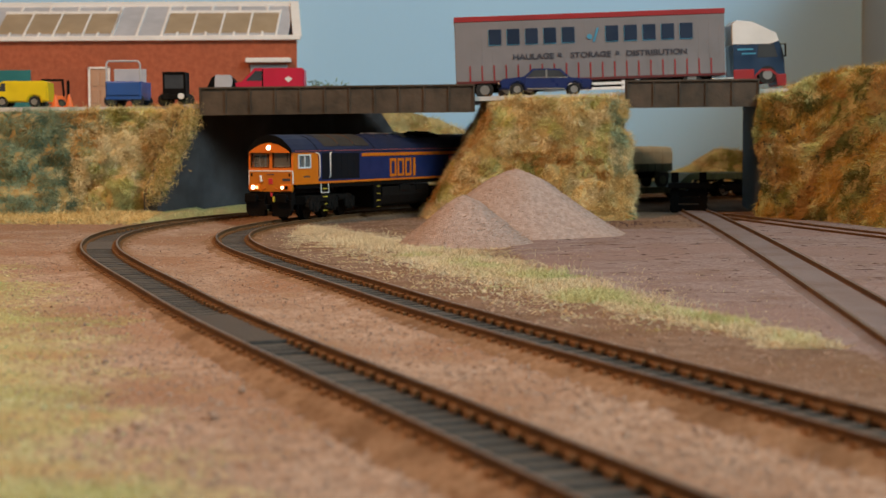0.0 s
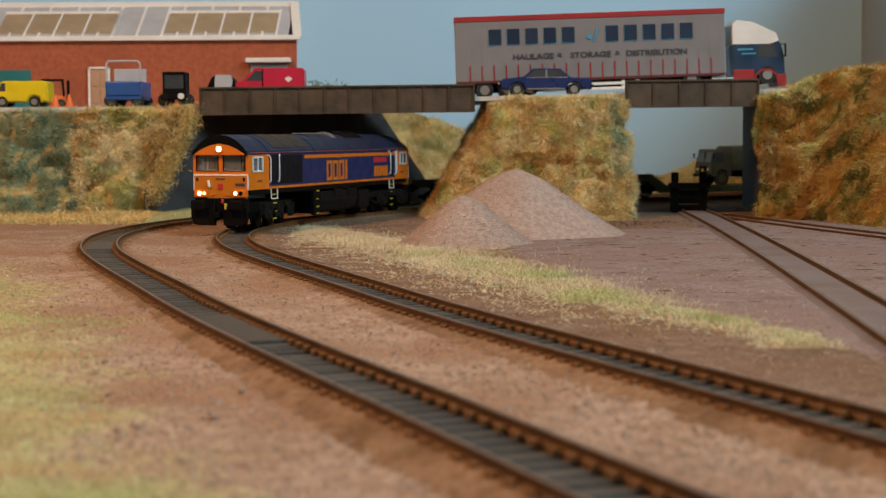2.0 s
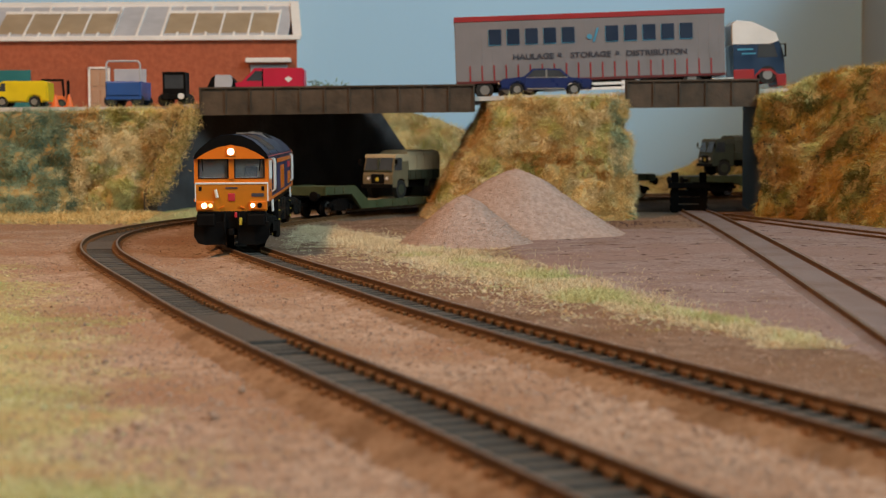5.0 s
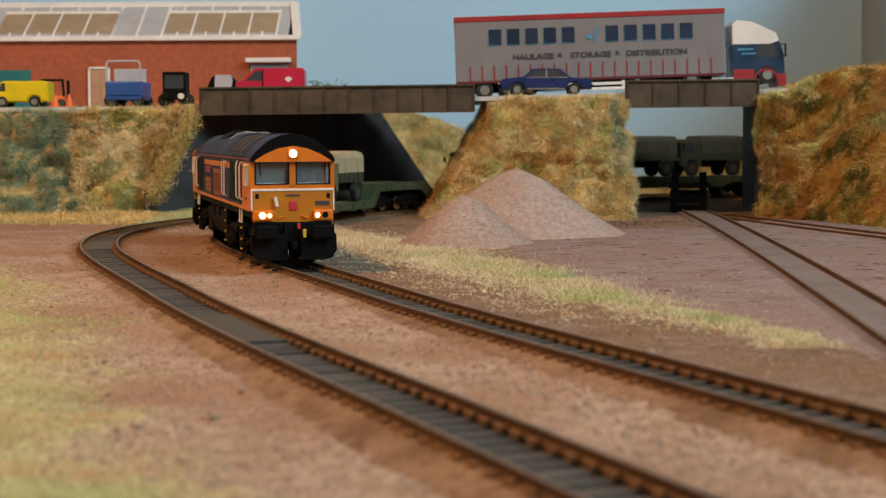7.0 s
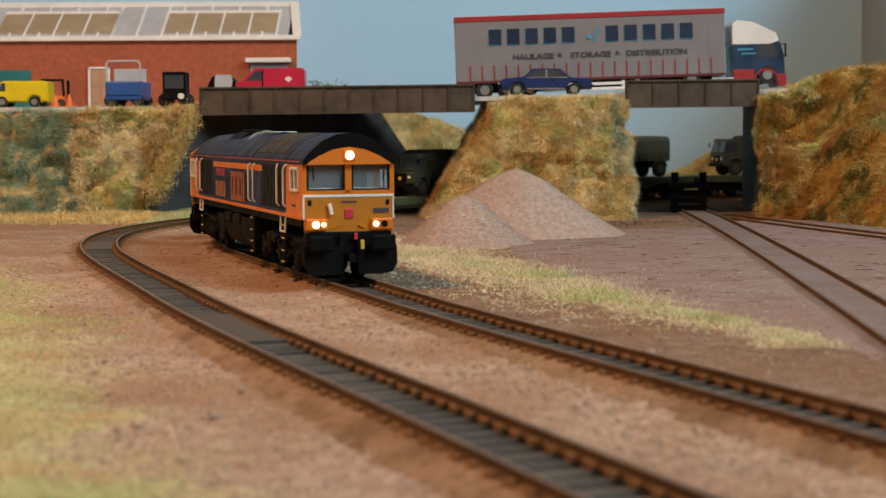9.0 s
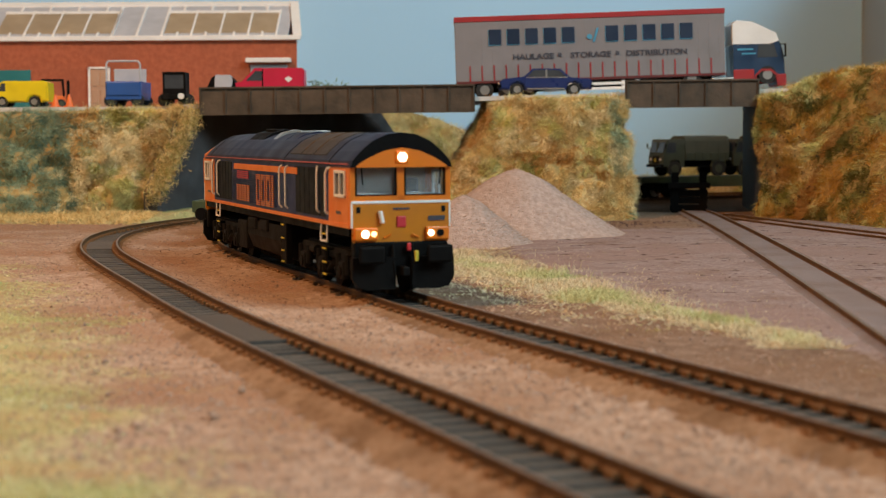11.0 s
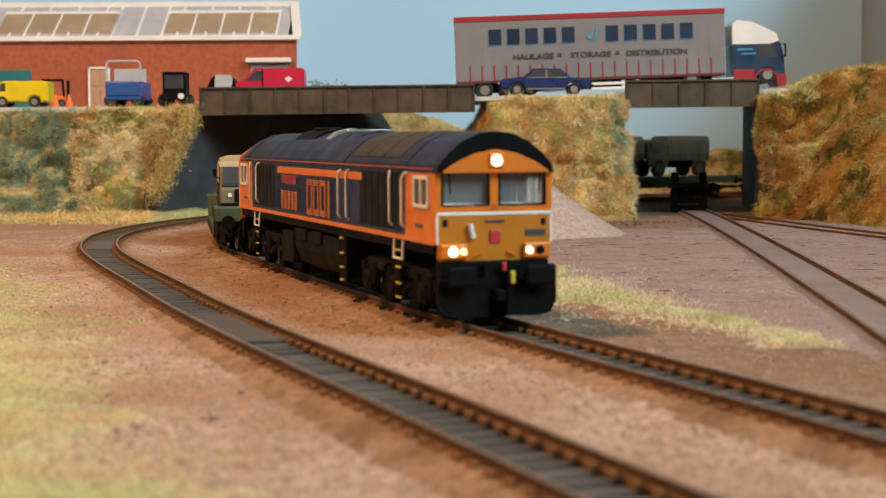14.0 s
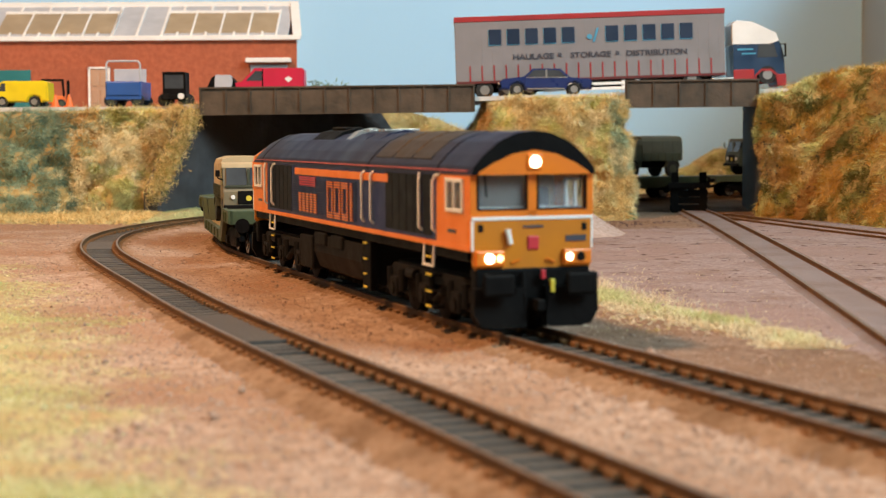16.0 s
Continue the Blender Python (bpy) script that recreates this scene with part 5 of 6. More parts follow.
def army_truck(canvas, paint, label):
    """A forward-control military truck with a canvas tilt, 60 mm long."""
    t = thing("army_truck", label, "truck", "military trucks")
    bm = B()
    prism(bm, [(30, 7.5), (30, 15.5), (29.2, 17.6), (26.5, 27.5), (11, 27.5), (11, 7.5), (14, 7.5), (15.2, 11.5), (17.5, 13), (21.5, 13), (24, 11.5), (25, 7.5)], "y", -11.4, 11.4)
    part("cab", bm, paint, t, "drab forward cab")
    bm = B()
    prism(bm, [(27.0, 26.6), (26.4, 28.3), (24.5, 28.9), (10.8, 28.9), (10.8, 24.2), (18.6, 24.2), (18.6, 26.6)], "y", -11.9, 11.9)
    part("cab_canvas", bm, canvas, t, "canvas cab top")
    for sy in (-1, 1):
        bm = B()
        prism(bm, [(27.6, 18.4), (25.4, 26.4), (19, 26.4), (19, 18.4)], "y", sy * 11.35, sy * 11.7)
        part("door_window", bm, DKGLASS, t, "dark door pane")
    for sy in (-1, 1):
        bm = B()
        v = [bm.verts.new(Vector(p) * M) for p in ((29.25, sy * 0.8, 18.6), (29.25, sy * 10.2, 18.6), (27.1, sy * 10.0, 26.4), (27.1, sy * 0.8, 26.4))]
        f = bm.faces.new(v)
        r = bmesh.ops.extrude_face_region(bm, geom=[f])
        bmesh.ops.translate(bm, verts=[e for e in r["geom"] if isinstance(e, bmesh.types.BMVert)], vec=Vector((0.5, 0, 0.1)) * M)
        bmesh.ops.recalc_face_normals(bm, faces=bm.faces[:])
        part("windscreen", bm, DKGLASS, t, "framed windscreen pane")
        bm = B()
        cyl(bm, (30, sy * 7.2, 13.2), (30.7, sy * 7.2, 13.2), 1.0, 14)
        part("headlamp", bm, WHITE, t, "pale round headlamp")
        bm = B()
        pipe(bm, [(28, sy * 11.5, 21), (29.5, sy * 14, 22), (29.5, sy * 14, 24)], 0.3)
        box(bm, 29.2, 29.8, *sorted((sy * 13, sy * 15)), 22.6, 25.6, 0.2)
        part("mirror", bm, BLACK, t)
    mesh_box_part("windscreen_frame", [(28.9, 29.9, -10.8, 10.8, 17.4, 18.6), (28.2, 29.4, -0.6, 0.6, 18, 26)], OLIVE, t, 0.2)
    mesh_box_part("radiator_grille", [(29.8, 30.5, -5, 5, 10, 16)], BLACK, t, 0.3)
    bm = B()
    cyl(bm, (30.4, 0, 12.6), (30.7, 0, 12.6), 1.3, 14)
    part("badge", bm, YELLOW, t, "round yellow bridge plate")
    mesh_box_part("bumper", [(30, 32, -11.6, 11.6, 7.2, 9.6)], BLACK, t, 0.4)
    mesh_box_part("cargo_body", [(-29.5, 10.6, -11.6, 11.6, 12.2, 18.4)], OLIVE, t, 0.3, "drab green drop-side body")
    bm = B()
    for k in range(6):
        x = -27 + k * 7
        for sy in (-1, 1):
            box(bm, x, x + 1, *sorted((sy * 11.5, sy * 12.1)), 12.6, 18.2, 0.1)
    tagged(part("side_rib", bm, OLIVE, t), kind="stuff")
    bm = B()
    prism(bm, [(-11.6, 18.4), (11.6, 18.4), (11.4, 27.5), (10.2, 30.2), (6, 31.4), (-6, 31.4), (-10.2, 30.2), (-11.4, 27.5)], "x", -29.5, 10.4)
    part("canvas_tilt", bm, canvas, t, "canvas tilt over the load bed")
    for x in (-20, -10, 0):
        bm = B()
        prism(bm, [(11.75, 18.4), (11.6, 27.6), (10.3, 30.4), (6, 31.6), (-6, 31.6), (-10.3, 30.4), (-11.6, 27.6), (-11.75, 18.4), (-11.4, 18.4), (-11, 27.4), (-6, 31), (6, 31), (11, 27.4), (11.4, 18.4)], "x", x - 0.4, x + 0.4)
        part("tilt_hoop", bm, canvas, t)
    bm = B()
    box(bm, -29, 24, -7, 7, 7, 12.2, 0.4)
    part("chassis", bm, BLACK, t)
    bm = B()
    for sy in (-1, 1):
        prism(bm, [(-27, 7.5), (-25.5, 11.8), (-20, 13.2), (-14.5, 11.8), (-13, 7.5), (-13.8, 7.5), (-15.2, 11.2), (-20, 12.4), (-24.8, 11.2), (-26.2, 7.5)], "y", sy * 9, sy * 11.8)
    part("mudguard", bm, OLIVE, t)
    road_wheels(t, (19.5, -20), 11.4, 5.9)
    t.scale = (1.07, 1.07, 1.07)
    return t


TRAIN = []          # wagon, distance of its centre behind the nose, half the bogie spread
for k, (c, kind) in enumerate(((407, "well"), (607, "well"), (836, "flat"), (1025, "flat"), (1216, "flat"))):
    TRAIN.append(((well_wagon if kind == "well" else flat_wagon)(k), c, 78 if kind == "well" else 62))
LOADS = []          # truck, wagon, place along the wagon, deck height
tan = army_truck(CANVAS, SANDPAINT, "sand-brown military truck with sand canvas tilt on the wagon")
LOADS.append((tan, 0, 407 - 427, 8.8))
drab = army_truck(CANVASDK, OLIVE, "drab green military truck with dark canvas tilt")
LOADS.append((drab, 1, 607 - 634, 8.8))
for k, dx in ((2, 34), (2, -34), (3, 34), (3, -34), (4, 34), (4, -34)):
    LOADS.append((copy_thing(drab, Matrix.Identity(4)), k, dx, 17.4))


# ---- yard: brick works building ----
def works_building():
    t = thing("works_building", "red brick workshop with white framed rooflights", "building")
    X0, X1, Y0, Z0, Z1 = -496, -117, 1330, 73.8, 130.5
    def skew(bm):
        for w in bm.verts:
            if w.co.x > -0.3:
                w.co.x -= (w.co.y - Y0 * M) * 0.17
    bm = B()
    box(bm, X0, X1, Y0, Y0 + 110, Z0, Z1)
    skew(bm)
    part("wall", bm, BRICK, t, "red brick wall")
    mesh_box_part("gutter", (X0 - 2, X1 + 3, Y0 - 4, Y0 + 2, Z1 - 0.5, Z1 + 3.4), WHITE, t, 0.5, "white eaves gutter")
    # front roof slope
    def slope(u):
        return Y0 - 2 + 58 * u, Z1 + 2 + 31 * u
    def sheet(name, xa, xb, ua, ub, lift, thick, material):
        bm = B()
        (ya, za), (yb, zb) = slope(ua), slope(ub)
        prism(bm, [(ya, za + lift), (yb, zb + lift), (yb, zb + lift - thick), (ya, za + lift - thick)], "x", xa, xb)
        return part(name, bm, material, t)
    sheet("roof", X0, X1 - 7, 0, 1, 0, 2, PANEL)
    bm = B()
    prism(bm, [(Y0 + 56, Z1 + 33), (Y0 + 112, Z1 + 2), (Y0 + 112, Z1), (Y0 + 56, Z1 + 31)], "x", X0, X1 - 7)
    skew(bm)
    part("roof_back", bm, PANEL, t)
    bm = B()
    prism(bm, [(Y0, Z1), (Y0 + 110, Z1), (Y0 + 56, Z1 + 31)], "x", X1 - 2, X1)
    skew(bm)
    part("gable", bm, BRICK, t)
    bm = B()
    lo_, hi_ = slope(0), slope(1)
    q = [bm.verts.new(Vector((x, y, z)) * M) for x, (y, z) in ((X1 - 3, lo_), (X1 + 4, lo_), (X1 - 3, hi_), (X1 - 10, hi_))]
    f = bm.faces.new(q)
    r = bmesh.ops.extrude_face_region(bm, geom=[f])
    bmesh.ops.translate(bm, verts=[e for e in r["geom"] if isinstance(e, bmesh.types.BMVert)], vec=Vector((0, 0, 2.2)) * M)
    bmesh.ops.recalc_face_normals(bm, faces=bm.faces[:])
    part("bargeboard", bm, WHITE, t)
    sheet("ridge", X0, X1 - 4, 0.93, 1.02, 1.8, 2.4, WHITE)
    def w2x(p):
        return (p - 784) / 2900.0 * 1350
    for a, b in ((-190, -20), (8, 212), (300, 497)):
        n = 4
        for k in range(n):
            xa, xb = w2x(a + (b - a) * k / n), w2x(a + (b - a) * (k + 1) / n)
            sheet("rooflight", xa + 0.8, xb - 0.8, 0.12, 0.70, 0.6, 0.8, KRAFT)
            sheet("glazing_bar", xb - 0.8, xb + 0.8, 0.05, 0.78, 1.3, 1.6, WHITE)
            sheet("glazing_bar", (xa + xb) / 2 - 1, (xa + xb) / 2 + 1, 0.80, 0.95, 1.3, 1.6, WHITE)
            sheet("glazing_bar", (xa + xb) / 2 - 0.8, (xa + xb) / 2 + 0.8, 0.0, 0.12, 1.3, 1.6, WHITE)
        sheet("rooflight_frame", w2x(a), w2x(b), 0.70, 0.76, 1.2, 1.4, WHITE)
    for p in (255, 298, 212):
        sheet("glazing_bar", w2x(p) - 1, w2x(p) + 1, 0.02, 0.95, 1.3, 1.6, WHITE)
    def door(name, p0, p1, z1, material, label, frame=None):
        xa, xb = (p0 - 784) / 2900 * 1330, (p1 - 784) / 2900 * 1330
        d = mesh_box_part(name, (xa, xb, Y0 - 1.6, Y0 + 1, Z0, z1), material, t, 0.2, label)
        if frame:
            bm = B()
            for q in ((xa - 1.2, xa + 0.4, Z0, z1 + 1.2), (xb - 0.4, xb + 1.2, Z0, z1 + 1.2), (xa - 1.2, xb + 1.2, z1 - 0.4, z1 + 1.2)):
                box(bm, q[0], q[1], Y0 - 2.6, Y0 + 1, q[2], q[3], 0.2)
            part("frame", bm, frame, d)
        return d
    door("door", -60, 60, 107, TEAL, "teal green sliding door")
    d = door("door", 164, 197, 108, mat("door_tan", (0.42, 0.25, 0.16), (0.48, 0.29, 0.19), 90, 0.7), "tan panelled door in a white frame", WHITE)
    for k in range(2):
        xa = (169 + 14 * k - 784) / 2900 * 1330
        for z in (80, 94):
            mesh_box_part("door_panel", (xa, xa + 4.6, Y0 - 2.2, Y0 - 1, z, z + 11), MATS["door_tan"], d, 0.3)
    d = door("loading_door", 447, 512, 110, PANEL, "grey roller shutter")
    for k in range(10):
        xa, xb = (448 - 784) / 2900 * 1330, (511 - 784) / 2900 * 1330
        mesh_box_part("slat", (xa, xb, Y0 - 2.2, Y0 - 1.2, 76 + k * 3.4, 78.8 + k * 3.4), PANEL, d, 0.2)
    mesh_box_part("canopy", ((440 - 784) / 2900 * 1330, (519 - 784) / 2900 * 1330, Y0 - 8, Y0 + 1, 112, 115.6), WHITE, t, 0.4, "white canopy over the shutter")
    # brick courses: shallow joints as thin proud rows
    me_v, me_f = [], []
    z = Z0 + 1
    row = 0
    while z < Z1 - 1.2:
        me_v += [(X0, Y0 - 0.12, z), (X1 - 0.1, Y0 - 0.12, z), (X1 - 0.1, Y0 - 0.12, z + 0.75), (X0, Y0 - 0.12, z + 0.75), (X0, Y0 + 0.1, z), (X1 - 0.1, Y0 + 0.1, z), (X1 - 0.1, Y0 + 0.1, z + 0.75), (X0, Y0 + 0.1, z + 0.75)]
        k = row * 8
        me_f += [(k, k + 1, k + 2, k + 3), (k + 3, k + 2, k + 6, k + 7), (k, k + 4, k + 5, k + 1)]
        z += 0.98
        row += 1
    o = raw("brick_facing", me_v, me_f, BRICK, t)
    tagged(o, kind="stuff")


works_building()


# ---- lettering ----
def lettering(name, text, size, material, parent, m, squeeze=1.0, bold=0.0):
    c = bpy.data.curves.new(name, "FONT")
    c.body, c.size, c.extrude, c.offset, c.align_x = text, size * M, 0.1 * M, bold * M, "CENTER"
    o = new(name, c)
    bpy.context.view_layer.update()
    me = bpy.data.meshes.new_from_object(o.evaluated_get(bpy.context.evaluated_depsgraph_get()))
    bpy.data.objects.remove(o)
    me.materials.clear()
    me.materials.append(material)
    ob = new(name, me)
    ob.parent = parent
    ob.matrix_local = m @ Matrix.Diagonal((squeeze, 1, 1, 1))
    return ob


# ---- articulated lorry on the road ----
def lorry():
    t = thing("articulated_lorry", "white curtain-sided articulated lorry with red trim on the bridge", "lorry", m=at(108, 1188, 0) @ pose(0, 0, 0, 0, -1.7, 0))
    tr = bpy.data.objects.new("trailer", None)
    scene.collection.objects.link(tr)
    tr.parent = t
    x0, x1, y0, y1, z0, z1 = -95, 96.5, -16.5, 16.5, 93, 138.5
    bm = B()
    box(bm, x0, x1, y0, y1, z0, z1, 0.4)
    part("box_body", bm, CURTAIN, tr, "grey curtain side, darkened for the dim light on it")
    mesh_box_part("top_rail", (x0 - 0.4, x1 + 0.4, y0 - 0.5, y1 + 0.5, z1 - 3.4, z1 + 0.4), LRED, tr, 0.4, "red roof rail")
    mesh_box_part("side_rail", (x0, x1, y0 - 0.5, y1 + 0.5, z0 - 1.6, z0 + 0.2), mat("rail_maroon", (0.13, 0.02, 0.02), (0.1, 0.016, 0.016), 90, 0.5), tr, 0.3, "dark red side rail")
    n = 21
    for k in range(n):
        x = x0 + 10 + (x1 - x0 - 20) * k / (n - 1)
        mesh_box_part("strap", (x - 0.45, x + 0.45, y0 - 0.45, y0 + 0.2, z0, z0 + 11), LRED, tr, 0.1)
    bm = B()
    for k in range(26):
        x = x0 + 4 + (x1 - x0 - 8) * k / 25
        cyl(bm, (x, y0, z0), (x, y0, z1 - 4), 0.1, 6)
    part("curtain_fold", bm, CURTAIN, tr)
    # haulier's name as plain block shapes
    def blocks(xa, xb, za, zb, count, gap):
        w = (xb - xa) / count
        for k in range(count):
            a, b = xa + k * w, xa + (k + 1) * w - gap
            mesh_box_part("name_shade", (a - 0.35, b - 0.35, y0 - 0.5, y0, za - 0.4, zb - 0.4), CYANTEXT, tr, 0.0)
            ob = mesh_box_part("name_block", (a, b, y0 - 0.75, y0, za, zb), NAVYTEXT, tr, 0.3, "bold navy block of the haulier's name")
    blocks(-71, -6, 118.4, 129.4, 5, 4.2)
    blocks(12, 78, 118.4, 129.4, 5, 4.2)
    bm = B()
    cyl(bm, (0.5, y0 - 0.6, 122), (0.5, y0, 122), 1.9, 14)
    prism(bm, [(2.6, 118.4), (4.2, 118.4), (7.2, 128), (5.6, 128)], "y", y0 - 0.6, y0)
    part("name_shape", bm, CYANTEXT, tr, "slanting blue shape between the words")
    for word, x in (("HAULAGE", -44), ("STORAGE", 3.5), ("DISTRIBUTION", 58)):
        lettering("strapline", word, 5.4, GREYTEXT, tr, at(x * 0.86 - 2, y0 - 0.55, 107.6) @ pose(0, 0, 0, 90, 0, 0), 1.22, 0.12)
    for x in (-21, 20):
        mesh_box_part("bullet", (x - 1.3, x + 1.3, y0 - 0.6, y0, 108.6, 111.2), GREYTEXT, tr, 0)
    # running gear
    mesh_box_part("chassis", (x0 + 8, x1 - 8, -6, 6, z0 - 8, z0 - 2), BLACK, tr, 0.4)
    mesh_box_part("side_guard", [(x0 + 62, x1 - 55, y0, y0 + 1, z0 - 9, z0 - 7), (x0 + 62, x1 - 55, y0, y0 + 1, z0 - 5.5, z0 - 3.5)], WHITE, tr, 0.3, "white side guard rails")
    mesh_box_part("landing_leg", [(x1 - 64, x1 - 61, y0 + 1, y0 + 4, z0 - 14, z0 - 2), (x1 - 74, x1 - 71, y0 + 1, y0 + 4, z0 - 10, z0 - 2)], WHITE, tr, 0.3)
    wheels = [(x0 + 20, 80.5), (x0 + 36, 80.9), (x0 + 52, 81.3), (x1 - 24, 83.5), (x1 + 30, 84.5)]
    for x, zz in wheels:
        for sy in (-1, 1):
            bm = B()
            cyl(bm, (x, sy * 16, zz + 6.2), (x, sy * 11, zz + 6.2), 6.2, 22)
            cyl(bm, (x, sy * 16.2, zz + 6.2), (x, sy * 15, zz + 6.2), 3.4, 16, mi=1)
            part("wheel", bm, [TYRE, STEEL], t)
    mesh_box_part("tractor_chassis", (x1 - 40, x1 + 36, -6, 6, z0 - 8, z0 - 3.5), LRED, t, 0.4, "red tractor chassis")
    mesh_box_part("fuel_tank", (x1 - 10, x1 + 14, -16, -10, z0 - 9, z0 - 3), STEEL, t, 1.2)
    # cab
    c0 = x1 + 6
    bm = B()
    prism(bm, [(c0, 84), (c0, 127), (c0 + 3, 129.5), (c0 + 14, 128), (c0 + 30, 120), (c0 + 33, 113), (c0 + 36, 103), (c0 + 36.5, 84), (c0 + 31, 84), (c0 + 30, 90), (c0 + 26, 93.5), (c0 + 20, 93.5), (c0 + 16, 90), (c0 + 15, 84)], "y", -15.8, 15.8)
    cab = part("cab", bm, LBLUE, t, "dark blue lorry cab")
    bm = B()
    prism(bm, [(c0 - 0.3, 113), (c0 - 0.3, 127.2), (c0 + 3, 129.9), (c0 + 14.2, 128.4), (c0 + 30.4, 120.4), (c0 + 32.6, 114.6), (c0 + 26, 112.5)], "y", -16.1, 16.1)
    part("roof_deflector", bm, WHITE, cab, "white roof fairing")
    bm = B()
    prism(bm, [(c0 + 17, 103), (c0 + 18, 112.3), (c0 + 29, 112.3), (c0 + 31.5, 103)], "y", -16.0, 16.0)
    part("side_window", bm, DKGLASS, cab, "dark cab side window")
    bm = B()
    prism(bm, [(c0 + 33.4, 113), (c0 + 36.2, 103), (c0 + 36.7, 103), (c0 + 33.9, 113)], "y", -14, 14)
    part("windscreen", bm, DKGLASS, cab)
    bm = B()
    for sy in (-1, 1):
        prism(bm, [(c0 + 14, 84), (c0 + 15.2, 91), (c0 + 19.6, 95), (c0 + 26.4, 95), (c0 + 31, 91), (c0 + 32, 84), (c0 + 30.8, 84), (c0 + 30, 90), (c0 + 26, 93.4), (c0 + 20, 93.4), (c0 + 16.2, 90), (c0 + 15.2, 84)], "y", sy * 14, sy * 16.4)
        box(bm, c0 - 0.2, c0 + 14.5, *sorted((sy * 15, sy * 16.3)), 83.5, 95, 0.4)
    box(bm, c0 + 31, c0 + 37.4, -16.2, 16.2, 82.5, 91, 0.6)
    part("wheel_arch", bm, LRED, cab, "red bumper and wheel arches")
    mesh_box_part("livery_bar", [(c0 + 3, c0 + 14, -16.15, -15.7, 108.5, 109.8), (c0 + 6, c0 + 16, -16.15, -15.7, 105.5, 106.6)], CYANTEXT, cab, 0)
    bm = B()
    pipe(bm, [(c0 + 33, -15.5, 112), (c0 + 37, -18.6, 112)], 0.35)
    box(bm, c0 + 36, c0 + 37, -19.6, -17.4, 103, 112, 0.3)
    part("mirror", bm, BLACK, cab)


lorry()


# ---- parked road vehicles ----
def hollow_car(name, label, category, prof, glass, half, paint, wheels, r, m, extras=()):
    t = thing(name, label, category, "parked vehicles", m=m)
    bm = B()
    prism(bm, prof, "y", -half, half)
    es = [e for e in bm.edges if abs(abs(e.verts[0].co.y) - half * M) < 1e-6 and abs(e.verts[0].co.y - e.verts[1].co.y) < 1e-6]
    bmesh.ops.bevel(bm, geom=es, offset=1.1 * M, segments=2, affect="EDGES")
    part("body", bm, paint, t)
    for g in glass:
        bm = B()
        prism(bm, g, "y", -half - 0.15, half + 0.15)
        part("side_window", bm, DKGLASS, t, "dark side glass")
    road_wheels(t, wheels, half + 0.1, r, STEEL)
    for nm, dims, mt in extras:
        mesh_box_part(nm, dims, mt, t, 0.2)
    return t


saloon = [(-32, 4.2), (-32, 10), (-30.5, 11.4), (-17, 12.4), (-10, 18.4), (9, 18.6), (15, 13.0), (30, 11.4), (32, 9.2), (32, 4.2), (25.5, 4.2), (24, 7.6), (20, 9), (16, 7.6), (14.5, 4.2), (-14, 4.2), (-15.5, 7.6), (-19.5, 9), (-23.5, 7.6), (-25, 4.2)]
hollow_car("saloon_car", "dark blue saloon car parked on the road", "car", saloon, [[(-14.5, 12.6), (-9, 17.4), (-1, 17.6), (-1, 12.8)], [(0.4, 12.8), (0.4, 17.6), (8.3, 17.6), (12.8, 13)]], 11.2, CARBLUE, (20, -19.5), 4.2, at(72, 1152, road_z(72) - 0.2, 180),
           [("window_line", (-15, 13.4, -11.5, 11.5, 12.0, 12.6), STEEL), ("pillar", (-0.9, 0.3, -11.5, 11.5, 12.4, 17.8), STEEL), ("bumper", (31, 33.2, -11, 11, 5.4, 7.4), BLACK), ("bumper", (-33.2, -31, -11, 11, 5.4, 7.4), BLACK), ("headlamp", (31.4, 32.4, -10, -5, 7.6, 9.6), WHITE), ("sill", (-13, 13, -11.5, 11.5, 4.2, 5.0), STEEL)])
van = [(-27, 4.4), (-27, 23), (-25.5, 25), (8, 25), (17.5, 15.6), (26, 13.6), (27.5, 11), (27.5, 4.4), (23, 4.4), (21.6, 7.8), (18, 9), (14.4, 7.8), (13, 4.4), (-12, 4.4), (-13.4, 7.8), (-17, 9), (-20.6, 7.8), (-22, 4.4)]
red_van = hollow_car("delivery_van", "crimson delivery van parked by the bridge parapet", "van", van, [[(3, 16), (3, 23), (7.4, 23), (14.5, 16)]], 11, VANRED, (18, -17), 4.4, at(-125, 1180, road_z(-125), 180),
                     [("bumper", (27, 28.6, -10.6, 10.6, 5, 7), BLACK), ("pillar", (2.0, 2.8, -11.3, 11.3, 12, 24), BLACK)])
bm = B()
for x, z in ((-16, 18.0), (-14.6, 17.2), (-17.4, 17.2), (-16, 16.0)):
    cyl(bm, (x, 11.2, z), (x, 11.35, z), 1.1, 12)
part("side_emblem", bm, WHITE, red_van, "white rounded emblem on the van side")
three = [(-20, 3.6), (-20, 9), (-18, 10.5), (-16, 16.5), (-12, 18.4), (16, 18.4), (19, 17), (19.5, 4), (14, 3.6), (13, 7), (9.5, 8.2), (6, 7), (5, 3.6)]
yv = hollow_car("small_van", "bright yellow small van parked above the bank", "van", [(-a, b) for a, b in three][::-1], [[(10.5, 11.2), (15.0, 11.2), (13.6, 16.6), (10.5, 16.8)], [(-15, 12), (6, 12), (6, 15.8), (-15, 15.8)]], 10, VANYEL, (-9.5, 13), 3.8, at(-296, 1165, 73.9, 180))
for o in [c for c in yv.children if c.name.startswith("side_window")][1:]:
    o.data.materials.clear()
    o.data.materials.append(VANYEL)


